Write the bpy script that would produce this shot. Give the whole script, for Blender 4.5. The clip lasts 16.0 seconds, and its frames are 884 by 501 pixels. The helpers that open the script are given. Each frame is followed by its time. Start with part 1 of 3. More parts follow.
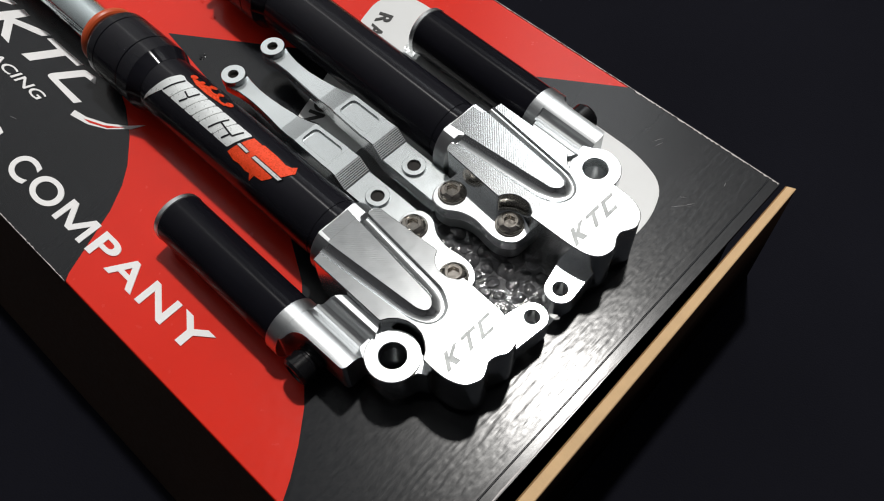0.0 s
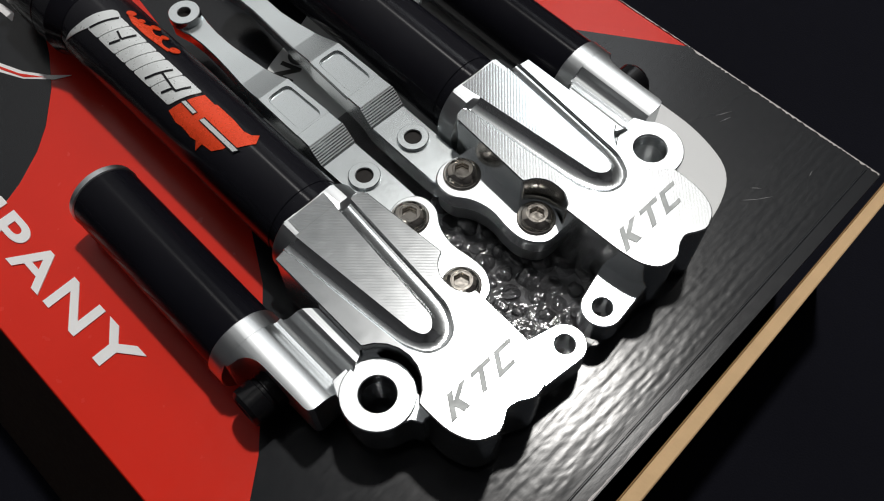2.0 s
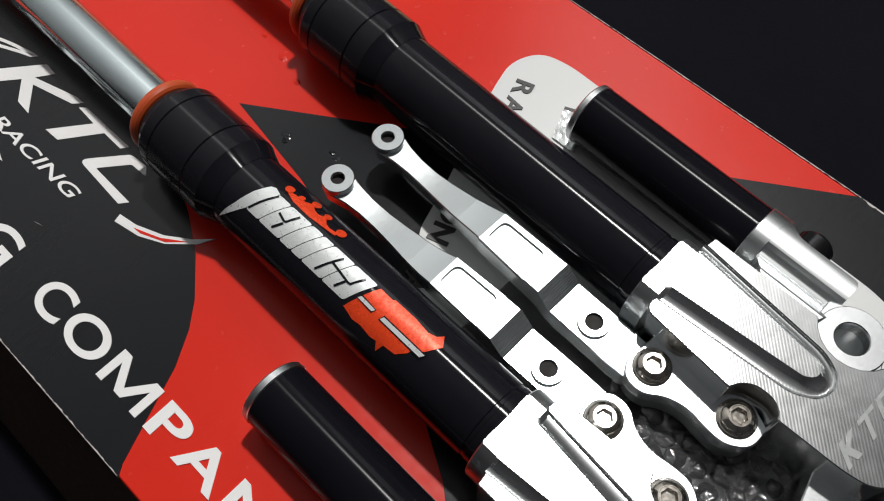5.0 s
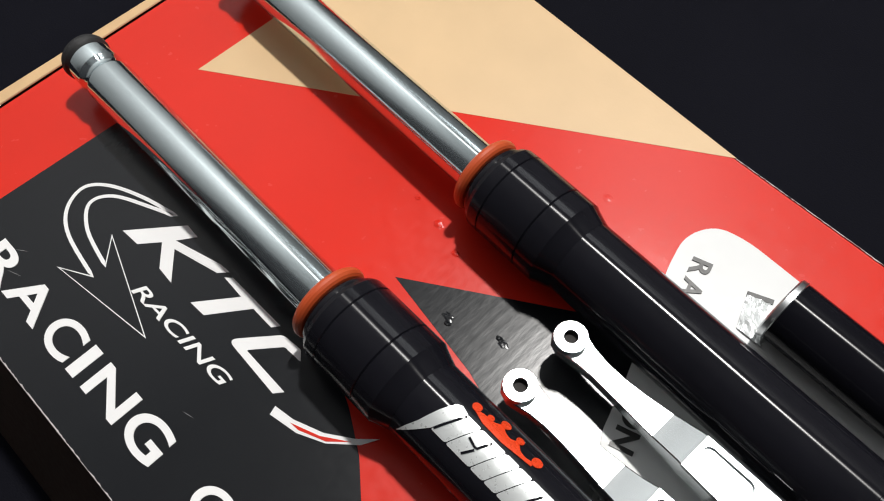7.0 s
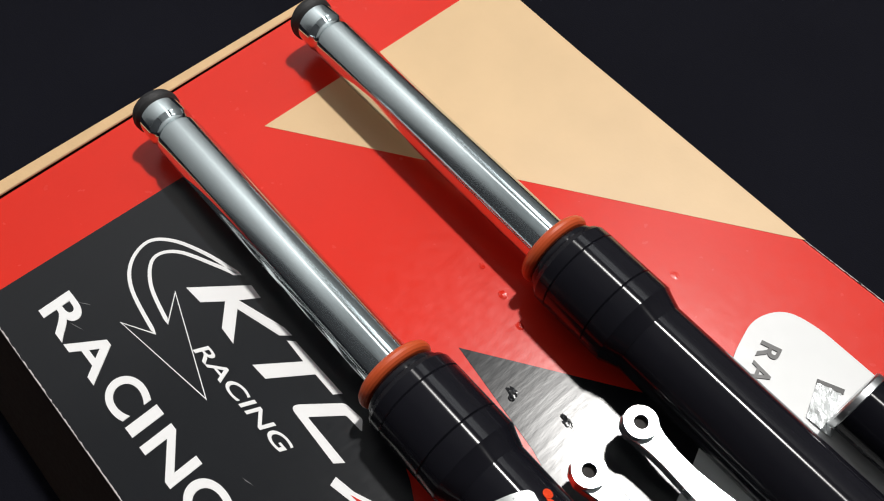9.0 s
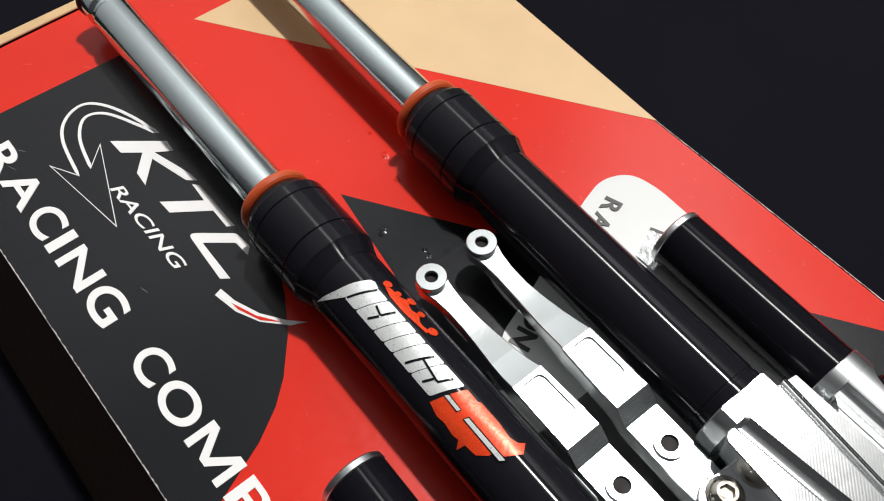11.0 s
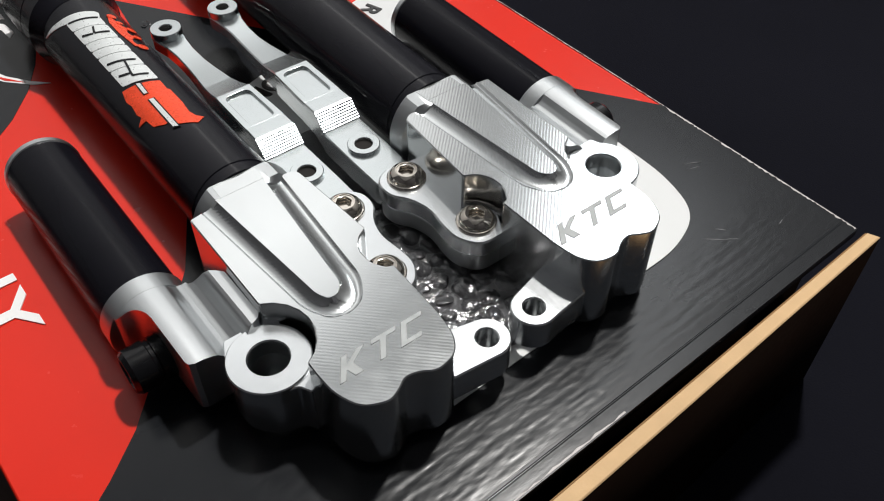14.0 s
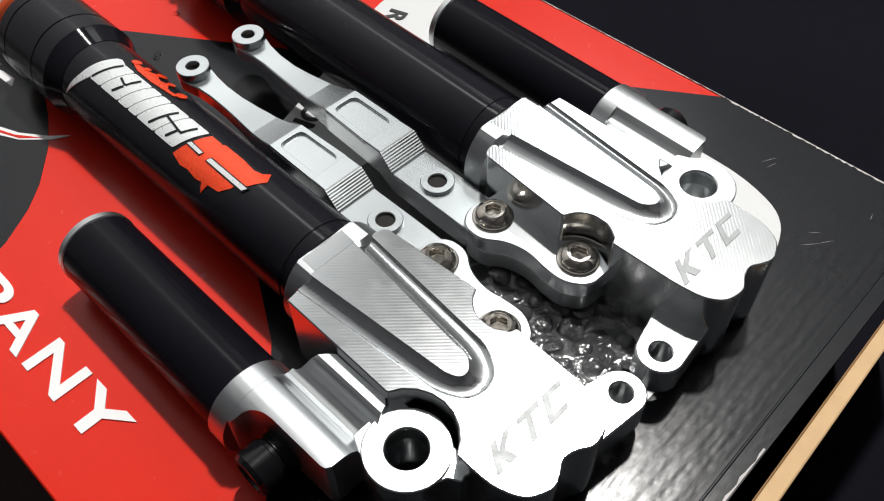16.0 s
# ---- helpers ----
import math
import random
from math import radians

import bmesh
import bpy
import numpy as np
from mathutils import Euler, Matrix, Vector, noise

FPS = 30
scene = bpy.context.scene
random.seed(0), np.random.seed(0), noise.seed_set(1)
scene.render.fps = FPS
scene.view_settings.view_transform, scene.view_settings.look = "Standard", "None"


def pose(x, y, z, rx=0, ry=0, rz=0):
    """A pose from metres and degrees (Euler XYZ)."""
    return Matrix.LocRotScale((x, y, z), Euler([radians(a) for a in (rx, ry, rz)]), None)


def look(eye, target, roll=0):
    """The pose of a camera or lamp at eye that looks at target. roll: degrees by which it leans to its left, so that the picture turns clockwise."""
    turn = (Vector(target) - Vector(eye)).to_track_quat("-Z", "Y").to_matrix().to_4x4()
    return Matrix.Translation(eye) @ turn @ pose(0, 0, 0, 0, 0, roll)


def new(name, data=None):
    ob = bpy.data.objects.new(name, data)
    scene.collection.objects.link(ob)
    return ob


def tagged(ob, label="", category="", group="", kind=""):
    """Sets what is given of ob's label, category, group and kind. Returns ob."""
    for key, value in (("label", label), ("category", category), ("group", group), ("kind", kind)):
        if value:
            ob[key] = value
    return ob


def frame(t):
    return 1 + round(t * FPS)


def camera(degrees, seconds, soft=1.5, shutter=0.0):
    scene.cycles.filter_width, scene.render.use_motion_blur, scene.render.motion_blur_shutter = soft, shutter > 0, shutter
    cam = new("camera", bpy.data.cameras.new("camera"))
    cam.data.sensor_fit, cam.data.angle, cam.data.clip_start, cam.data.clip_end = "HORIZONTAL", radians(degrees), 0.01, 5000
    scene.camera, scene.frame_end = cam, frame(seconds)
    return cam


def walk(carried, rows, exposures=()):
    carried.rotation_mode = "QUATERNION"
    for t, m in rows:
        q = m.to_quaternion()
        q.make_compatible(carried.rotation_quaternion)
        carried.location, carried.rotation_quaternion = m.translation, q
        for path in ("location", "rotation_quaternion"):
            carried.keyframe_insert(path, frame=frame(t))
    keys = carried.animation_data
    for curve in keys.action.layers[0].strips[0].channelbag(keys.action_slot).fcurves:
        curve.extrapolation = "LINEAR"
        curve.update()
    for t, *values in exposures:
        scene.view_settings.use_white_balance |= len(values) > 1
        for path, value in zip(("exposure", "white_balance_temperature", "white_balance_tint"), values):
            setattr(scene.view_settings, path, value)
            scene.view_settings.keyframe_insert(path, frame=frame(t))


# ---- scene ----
cam = camera(54.26, 16.0, soft=1.1)
PATH = [
    (0, (0.3794, -0.1616, 0.5016), (0.2322, -0.0196, 0.1578), -3.18),
    (0.5, (0.3920, -0.1486, 0.4738), (0.2396, -0.0102, 0.1308), -3.37),
    (1, (0.3896, -0.1317, 0.4432), (0.2318, 0.0061, 0.1025), -2.98),
    (1.5, (0.3715, -0.1251, 0.4270), (0.2124, 0.0061, 0.0842), -3.97),
    (2, (0.3301, -0.1200, 0.4157), (0.1933, 0.0159, 0.0652), -0.78),
    (2.5, (0.3130, -0.1187, 0.4086), (0.1851, 0.0174, 0.0548), -0.33),
    (3, (0.3076, -0.1193, 0.4142), (0.1783, 0.0137, 0.0598), -1.96),
    (3.2, (0.3036, -0.1217, 0.4164), (0.1726, 0.0129, 0.0632), -2.23),
    (5.3, (0.2051, -0.1095, 0.4468), (0.0746, 0.0177, 0.0907), -1.69),
    (5.5, (0.1963, -0.1091, 0.4498), (0.0669, 0.0165, 0.0928), -1.54),
    (6, (0.1736, -0.1080, 0.4500), (0.0420, 0.0179, 0.0939), -1.61),
    (6.5, (0.1461, -0.1098, 0.4532), (0.0139, 0.0211, 0.0991), -0.78),
    (7, (0.1097, -0.1000, 0.4539), (-0.0289, 0.0283, 0.1013), -2.02),
    (7.5, (0.0785, -0.0963, 0.4637), (-0.0659, 0.0323, 0.1135), -2.49),
    (8, (0.0589, -0.0884, 0.4689), (-0.0901, 0.0443, 0.1222), -2.14),
    (8.5, (0.0638, -0.0959, 0.4686), (-0.0882, 0.0405, 0.1247), -1.45),
    (9, (0.0800, -0.1050, 0.4610), (-0.0713, 0.0268, 0.1150), -1.08),
    (9.5, (0.1286, -0.1262, 0.4589), (-0.0287, 0.0090, 0.1168), -0.09),
    (9.7, (0.1496, -0.1314, 0.4592), (-0.0100, 0.0039, 0.1183), 0.10),
    (11.8, (0.2485, -0.1225, 0.4602), (0.0777, 0.0197, 0.1275), -0.20),
    (12, (0.2690, -0.1260, 0.4471), (0.0986, 0.0198, 0.1159), 0.10),
    (12.5, (0.3157, -0.1453, 0.4131), (0.1373, 0.0167, 0.0939), 0.33),
    (13, (0.3497, -0.1596, 0.3659), (0.1584, 0.0190, 0.0634), -0.00),
    (13.5, (0.3778, -0.1514, 0.3463), (0.1749, 0.0291, 0.0526), -0.01),
    (14, (0.3993, -0.1262, 0.3503), (0.1899, 0.0491, 0.0580), 0.63),
    (14.5, (0.4142, -0.0996, 0.3495), (0.1919, 0.0578, 0.0566), -0.81),
    (15, (0.4092, -0.0883, 0.3552), (0.1796, 0.0524, 0.0594), -2.00),
    (15.5, (0.3823, -0.1101, 0.3552), (0.1842, 0.0589, 0.0516), 0.07),
    (16, (0.3309, -0.1376, 0.3638), (0.1542, 0.0401, 0.0520), -1.45),
]
EXPOSURES = [(0, -0.08), (1.0, -0.18), (2.0, -0.42), (3.2, -0.60), (5.5, -0.04), (7.5, 0.15), (9.0, 0.12), (10.5, 0.2), (12.0, 0.17), (13.2, 0.15), (14.0, 0.22), (14.5, 0.46), (15.2, 0.52), (16.0, 0.28)]
walk(cam, [(t, look(eye, target, roll)) for t, eye, target, roll in PATH], EXPOSURES)

# ---- world and light ----
H = 0.100          # height of the box lid over the table
ZA = 0.1218        # height of the fork axes
world = bpy.data.worlds.new("dark_room")
scene.world = world
world.use_nodes = True
world.node_tree.nodes["Background"].inputs[0].default_value = (0.55, 0.62, 0.75, 1)
world.node_tree.nodes["Background"].inputs[1].default_value = 0.03


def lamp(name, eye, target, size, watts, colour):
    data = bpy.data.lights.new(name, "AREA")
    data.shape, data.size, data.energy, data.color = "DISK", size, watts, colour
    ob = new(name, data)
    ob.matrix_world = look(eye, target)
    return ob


lamp("spot_lamp_light", (-0.22, 1.03, 2.98), (0.0, 0.0, 0.1), 0.17, 88.0, (1.0, 0.975, 0.94))
# Broad unseen light added at the north wall, for reflections and soft fill.
north_fill = lamp("north_fill_light", (-0.70, 1.585, 2.10), (-0.70, 0.0, 2.10), 1.0, 6.5, (0.93, 0.97, 1.0))
north_fill.data.shape, north_fill.data.size, north_fill.data.size_y = "RECTANGLE", 0.60, 1.10

# ---- materials ----


def material(name, colour, rough=0.5, metal=0.0, vary=0.15, scale=40.0, bump=0.0, bump_scale=300.0, rough_vary=0.1,
             coat=0.0, stretch=(1, 1, 1), specular=0.5):
    """Colour with two scales of variation, roughness that wanders, and fine relief."""
    m = bpy.data.materials.new(name)
    m.use_nodes = True
    nt = m.node_tree
    bs = nt.nodes["Principled BSDF"]
    tc = nt.nodes.new("ShaderNodeTexCoord")
    mp = nt.nodes.new("ShaderNodeMapping")
    mp.inputs["Scale"].default_value = stretch
    nt.links.new(tc.outputs["Object"], mp.inputs[0])
    big, fine = nt.nodes.new("ShaderNodeTexNoise"), nt.nodes.new("ShaderNodeTexNoise")
    big.inputs["Scale"].default_value, fine.inputs["Scale"].default_value = scale, bump_scale
    big.inputs["Detail"].default_value, fine.inputs["Detail"].default_value = 4, 3
    for n in (big, fine):
        nt.links.new(mp.outputs[0], n.inputs["Vector"])
    ramp = nt.nodes.new("ShaderNodeMix")
    ramp.data_type = "RGBA"
    ramp.inputs["A"].default_value = (*[c * (1 - vary) for c in colour], 1)
    ramp.inputs["B"].default_value = (*[min(1, c * (1 + vary)) for c in colour], 1)
    nt.links.new(big.outputs["Fac"], ramp.inputs["Factor"])
    nt.links.new(ramp.outputs["Result"], bs.inputs["Base Color"])
    rr = nt.nodes.new("ShaderNodeMapRange")
    rr.inputs["To Min"].default_value, rr.inputs["To Max"].default_value = max(0.02, rough - rough_vary), min(1, rough + rough_vary)
    nt.links.new(fine.outputs["Fac"], rr.inputs["Value"])
    nt.links.new(rr.outputs[0], bs.inputs["Roughness"])
    bs.inputs["Metallic"].default_value = metal
    bs.inputs["Specular IOR Level"].default_value = specular
    bs.inputs["Coat Weight"].default_value = coat
    bs.inputs["Coat Roughness"].default_value = 0.08
    if bump:
        b = nt.nodes.new("ShaderNodeBump")
        b.inputs["Strength"].default_value, b.inputs["Distance"].default_value = 1.0, bump
        nt.links.new(fine.outputs["Fac"], b.inputs["Height"])
        nt.links.new(b.outputs[0], bs.inputs["Normal"])
        nt.links.new(b.outputs[0], bs.inputs["Coat Normal"])
    return m


def turned(m, amount, axis="X"):
    """Fine rings round the axis draw every highlight out along it."""
    nt = m.node_tree
    tg = nt.nodes.new("ShaderNodeTangent")
    tg.direction_type, tg.axis = "RADIAL", axis
    bs = nt.nodes["Principled BSDF"]
    bs.inputs["Anisotropic"].default_value = amount
    bs.inputs["Anisotropic Rotation"].default_value = 0.25
    nt.links.new(tg.outputs[0], bs.inputs["Tangent"])
    return m


def machined(name, colour, rough, period, depth, turn):
    """Aluminium with parallel cutter marks, and soft stains."""
    m = material(name, colour, rough, 1.0, 0.06, 60.0, 0.0, 200.0, 0.025)
    nt = m.node_tree
    bs = nt.nodes["Principled BSDF"]
    tc = nt.nodes.new("ShaderNodeTexCoord")
    mp = nt.nodes.new("ShaderNodeMapping")
    mp.inputs["Rotation"].default_value = (0, 0, radians(turn))
    nt.links.new(tc.outputs["Object"], mp.inputs[0])
    wv = nt.nodes.new("ShaderNodeTexWave")
    wv.inputs["Scale"].default_value = 0.314 / period
    wv.inputs["Distortion"].default_value = 0.15
    nt.links.new(mp.outputs[0], wv.inputs["Vector"])
    b = nt.nodes.new("ShaderNodeBump")
    b.inputs["Strength"].default_value, b.inputs["Distance"].default_value = 1.0, depth
    nt.links.new(wv.outputs["Fac"], b.inputs["Height"])
    nt.links.new(b.outputs[0], bs.inputs["Normal"])
    return m


RED = material("red_print", (0.62, 0.021, 0.009), 0.25, 0, 0.08, 15, 0.00005, 160, 0.06, specular=0.3)
BLACK = material("black_print", (0.009, 0.010, 0.012), 0.225, 0, 0.3, 12, 0.00002, 650, 0.05, stretch=(1, 0.3, 1), specular=0.31)


def fluted(m, period, depth):
    """The flutes of the board show through the print as soft waves."""
    nt = m.node_tree
    tc, wv, b = nt.nodes.new("ShaderNodeTexCoord"), nt.nodes.new("ShaderNodeTexWave"), nt.nodes.new("ShaderNodeBump")
    wv.inputs["Scale"].default_value = 0.314 / period
    wv.inputs["Distortion"].default_value = 2.5
    wv.inputs["Detail"].default_value = 2
    wv.inputs["Detail Scale"].default_value = 0.6
    nt.links.new(tc.outputs["Object"], wv.inputs["Vector"])
    b.inputs["Strength"].default_value, b.inputs["Distance"].default_value = 1.0, depth
    nt.links.new(wv.outputs["Fac"], b.inputs["Height"])
    fine = [n for n in nt.nodes if n.type == "BUMP" and n != b][0]
    nt.links.new(b.outputs[0], fine.inputs["Normal"])
    return m


fluted(BLACK, 0.0052, 0.000007)
fluted(RED, 0.0052, 0.000006)
TAN = material("bare_cardboard", (0.62, 0.43, 0.235), 0.45, 0, 0.08, 30, 0.00005, 400, 0.1)
KRAFT = material("raw_cardboard_edge", (0.60, 0.40, 0.21), 0.75, 0, 0.15, 80, 0.0001, 500, 0.1)
# Kraft dimmed by colour, for the rim's inner face falling into shade.
DIM_KRAFT = material("half_shaded_kraft", (0.24, 0.125, 0.045), 0.7, 0, 0.2, 60, 0.00005, 400, 0.1)
# Pale for rubbed print and for the fold's glint, both in one colour.
WORN_GLINT = material("worn_glint_white", (0.48, 0.45, 0.44), 0.5, 0, 0.3, 200)
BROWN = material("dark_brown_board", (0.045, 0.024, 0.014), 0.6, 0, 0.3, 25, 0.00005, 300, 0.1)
# Cardboard sides near-black: the shade on them is put into the colour.
SHADE_BOARD = material("shade_dark_board", (0.009, 0.005, 0.0035), 0.7, 0, 0.3, 40, 0.00005, 300, 0.1, specular=0.02)
WHITE = material("white_print", (0.78, 0.78, 0.78), 0.35, 0, 0.03, 30, 0.00003, 300, 0.08)
CARD = material("white_card", (0.62, 0.63, 0.63), 0.4, 0, 0.03, 20, 0.00004, 200, 0.1)
INK = material("black_ink", (0.02, 0.02, 0.02), 0.4, 0, 0.2, 50)
ALU_UP = machined("milled_aluminium", (0.72, 0.74, 0.745), 0.175, 0.0012, 0.000007, 45)
ALU_DN = machined("milled_aluminium_other_way", (0.72, 0.74, 0.745), 0.175, 0.0012, 0.000007, -45)
ALU = material("satin_aluminium", (0.76, 0.785, 0.80), 0.24, 1.0, 0.06, 50, 0.000006, 700, 0.03)
ALU_TURNED = material("turned_aluminium", (0.58, 0.60, 0.61), 0.33, 1.0, 0.08, 60, 0.00002, 600, 0.08, stretch=(0.05, 1, 1))
ALU_ARM = material("brushed_aluminium", (0.66, 0.70, 0.71), 0.24, 1.0, 0.05, 60, 0.000006, 700, 0.03)
SCUFF = material("rubbed_black_print", (0.24, 0.24, 0.245), 0.3, 0, 0.3, 200)
ETCH = material("etched_grey", (0.24, 0.25, 0.25), 0.55, 0.8, 0.08, 80)
CHROME = turned(material("hard_chrome", (0.70, 0.79, 0.81), 0.13, 1.0, 0.04, 30, 0.0, 300, 0.01), 0.95)
ANOD = turned(material("black_anodised", (0.0075, 0.0075, 0.0105), 0.17, 0, 0.2, 40, 0.0, 900, 0.01, specular=0.22), 1.0)
SATIN = turned(material("black_satin", (0.0055, 0.0055, 0.008), 0.2, 0, 0.2, 40, 0.0, 900, 0.04, specular=0.09), 0.9)
RUBBER = material("black_rubber", (0.014, 0.014, 0.015), 0.6, 0, 0.2, 60, 0.00002, 500)
ORANGE = material("orange_rubber", (0.50, 0.075, 0.02), 0.38, 0, 0.12, 60, 0.00001, 500)
STEEL = material("stainless_steel", (0.68, 0.63, 0.565), 0.12, 1.0, 0.1, 120, 0.0, 600, 0.07)
# Disc colour for the lever's holes: the shade inside, as near-black.
BORE_SHADE = material("bore_shade_disc", (0.018, 0.016, 0.015), 0.5, 0.0, 0.2, 80, specular=0.1)
SILVERFOIL = material("silver_foil_sticker", (0.74, 0.77, 0.77), 0.3, 0.4, 0.1, 90, 0.00002, 500)
REDFOIL = material("red_foil_sticker", (0.85, 0.065, 0.015), 0.28, 0.25, 0.15, 90, 0.00006, 450)
BUBBLE = material("clear_bubble_film", (0.20, 0.20, 0.21), 0.17, 0.12, 0.3, 150, 0.0010, 300, 0.06, coat=1.0, specular=1.0)
film_shader = BUBBLE.node_tree.nodes["Principled BSDF"]
film_shader.inputs["Transmission Weight"].default_value = 0.8
film_shader.inputs["IOR"].default_value = 1.45
film_shader.inputs["Coat Roughness"].default_value = 0.13
TABLE = material("black_table_cloth", (0.0070, 0.0072, 0.0105), 0.95, 0, 0.25, 6, 0.0002, 900, 0.05, specular=0.03)
# Tone of two unseen walls, dark so that metal sides reflect little.
DARK_WALL = material("dark_wall_tone", (0.045, 0.045, 0.05), 0.9, 0, 0.2, 5, 0.0003, 60)
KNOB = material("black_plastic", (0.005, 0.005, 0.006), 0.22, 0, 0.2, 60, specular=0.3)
# Tones of the other unseen walls and ceiling, also set for reflections.
GREY_WALL = material("grey_wall_tone", (0.30, 0.305, 0.31), 0.85, 0, 0.1, 3, 0.0003, 60)
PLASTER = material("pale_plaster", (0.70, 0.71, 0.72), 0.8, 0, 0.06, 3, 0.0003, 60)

# ---- mesh helpers ----


def link(name, mesh, mat, parent=None, label=""):
    ob = new(name, mesh)
    if mat:
        mesh.materials.clear()
        mesh.materials.append(mat)
    if parent:
        ob.parent = parent
    if label:
        ob["label"] = label
    return ob


def part(name, bm, mat, parent=None, label="", smooth=True, sharp=24):
    bmesh.ops.recalc_face_normals(bm, faces=bm.faces)
    me = bpy.data.meshes.new(name)
    bm.to_mesh(me)
    bm.free()
    if smooth:
        for p in me.polygons:
            p.use_smooth = True
        me.set_sharp_from_angle(angle=radians(sharp))
    return link(name, me, mat, parent, label)


def add(bm, other):
    """Joins another bmesh into bm."""
    me = bpy.data.meshes.new("tmp")
    other.to_mesh(me)
    other.free()
    bm.from_mesh(me)
    bpy.data.meshes.remove(me)
    return bm


def slab(loops, z0, z1, bevel=0.0004, curved=True):
    """A plate from closed outlines (the first is the rim, the others holes), with rounded edges."""
    cu = bpy.data.curves.new("tmp", "CURVE")
    cu.dimensions, cu.fill_mode = "2D", "BOTH"
    cu.extrude = max(0.00001, (z1 - z0) / 2 - bevel)
    cu.bevel_depth, cu.bevel_resolution, cu.offset = bevel, 0, -bevel
    for pts in loops:
        sp = cu.splines.new("POLY")
        sp.points.add(len(pts) - 1)
        for p, (x, y) in zip(sp.points, pts):
            p.co = (x, y, 0, 1)
        sp.use_cyclic_u = True
    ob = bpy.data.objects.new("tmp", cu)
    me = bpy.data.meshes.new_from_object(ob)
    bpy.data.objects.remove(ob)
    bpy.data.curves.remove(cu)
    bm = bmesh.new()
    bm.from_mesh(me)
    bpy.data.meshes.remove(me)
    bmesh.ops.remove_doubles(bm, verts=bm.verts, dist=1e-6)
    bmesh.ops.translate(bm, verts=bm.verts, vec=(0, 0, (z0 + z1) / 2))
    return bm


def circle(cx, cy, r, n=40):
    return [(cx + r * math.cos(2 * math.pi * i / n), cy + r * math.sin(2 * math.pi * i / n)) for i in range(n)]


def rounded(pts, radii, n=6):
    """A polygon with its corners rounded; one radius for all, or one each."""
    out, k = [], len(pts)
    rs = radii if isinstance(radii, (list, tuple)) else [radii] * k
    for i in range(k):
        a, p, b = Vector(pts[i - 1]), Vector(pts[i]), Vector(pts[(i + 1) % k])
        u, v = (a - p), (b - p)
        cut = min(rs[i], u.length * 0.48, v.length * 0.48)
        u, v = u.normalized() * cut, v.normalized() * cut
        if cut < 1e-6:
            out.append(tuple(p))
            continue
        for j in range(n + 1):
            s = j / n
            q = p + u * (1 - s) ** 2 + v * s ** 2
            out.append((q.x, q.y))
    return out


def lathe(profile, y=0.0, z=0.0, n=64, closed=False):
    """Turned round a line along x: rows of (x, radius)."""
    bm = bmesh.new()
    rings = []
    for x, r in profile:
        rings.append([bm.verts.new((x, y + r * math.sin(2 * math.pi * i / n), z + r * math.cos(2 * math.pi * i / n))) for i in range(n)])
    pairs = list(zip(rings, rings[1:])) + ([(rings[-1], rings[0])] if closed else [])
    for a, b in pairs:
        for i in range(n):
            bm.faces.new((a[i], a[(i + 1) % n], b[(i + 1) % n], b[i]))
    if not closed:
        bm.faces.new(rings[0])
        bm.faces.new(rings[-1])
    return bm


def upright(profile, x, y, n=40, closed=False):
    """Turned round an upright line: rows of (radius, z)."""
    bm = lathe([(zz, r) for r, zz in profile], n=n, closed=closed)
    bmesh.ops.rotate(bm, verts=bm.verts, cent=(0, 0, 0), matrix=Matrix.Rotation(radians(-90), 3, "Y"))
    bmesh.ops.translate(bm, verts=bm.verts, vec=(x, y, 0))
    return bm


def loft(low, high, z0, z1):
    """A solid between two outlines of as many points."""
    bm = bmesh.new()
    a = [bm.verts.new((x, y, z0)) for x, y in low]
    b = [bm.verts.new((x, y, z1)) for x, y in high]
    bm.faces.new(a)
    bm.faces.new(b)
    for i in range(len(a)):
        bm.faces.new((a[i], a[(i + 1) % len(a)], b[(i + 1) % len(a)], b[i]))
    return bm


def sweep(section, x0, x1):
    """A solid with the section (y, z) along x."""
    bm = bmesh.new()
    a = [bm.verts.new((x0, y, z)) for y, z in section]
    b = [bm.verts.new((x1, y, z)) for y, z in section]
    bm.faces.new(a)
    bm.faces.new(b)
    for i in range(len(a)):
        bm.faces.new((a[i], a[(i + 1) % len(a)], b[(i + 1) % len(a)], b[i]))
    return bm


def ribbon(pts, width, closed=True):
    """Two outlines that follow a line at half its width on both sides."""
    k, left, right = len(pts), [], []
    for i in range(k):
        p = Vector(pts[i])
        a = Vector(pts[i - 1]) if closed or i else p
        b = Vector(pts[(i + 1) % k]) if closed or i < k - 1 else p
        d = (p - a).normalized() + (b - p).normalized()
        d = d.normalized() if d.length > 1e-3 else (b - p).normalized()
        nrm = Vector((-d.y, d.x)) * width / 2
        left.append(tuple(p + nrm))
        right.append(tuple(p - nrm))
    return (left, right) if closed else left + right[::-1]


def lettering(body, x, y, turn, length, height, thick, shear=0.0, bold=0.0, spacing=1.0):
    """Words in the built-in font, fitted to a length and a capital's height, lying flat from (x, y)."""
    cu = bpy.data.curves.new("tmp", "FONT")
    cu.body, cu.size, cu.extrude, cu.offset, cu.shear, cu.space_character = body, 1.0, 0.001, bold, shear, spacing
    ob = bpy.data.objects.new("tmp", cu)
    me = bpy.data.meshes.new_from_object(ob)
    bpy.data.objects.remove(ob)
    bpy.data.curves.remove(cu)
    bm = bmesh.new()
    bm.from_mesh(me)
    bpy.data.meshes.remove(me)
    xs, ys = [v.co.x for v in bm.verts], [v.co.y for v in bm.verts]
    x0, y0, w, hh = min(xs), min(ys), max(xs) - min(xs), max(ys) - min(ys)
    c, s = math.cos(radians(turn)), math.sin(radians(turn))
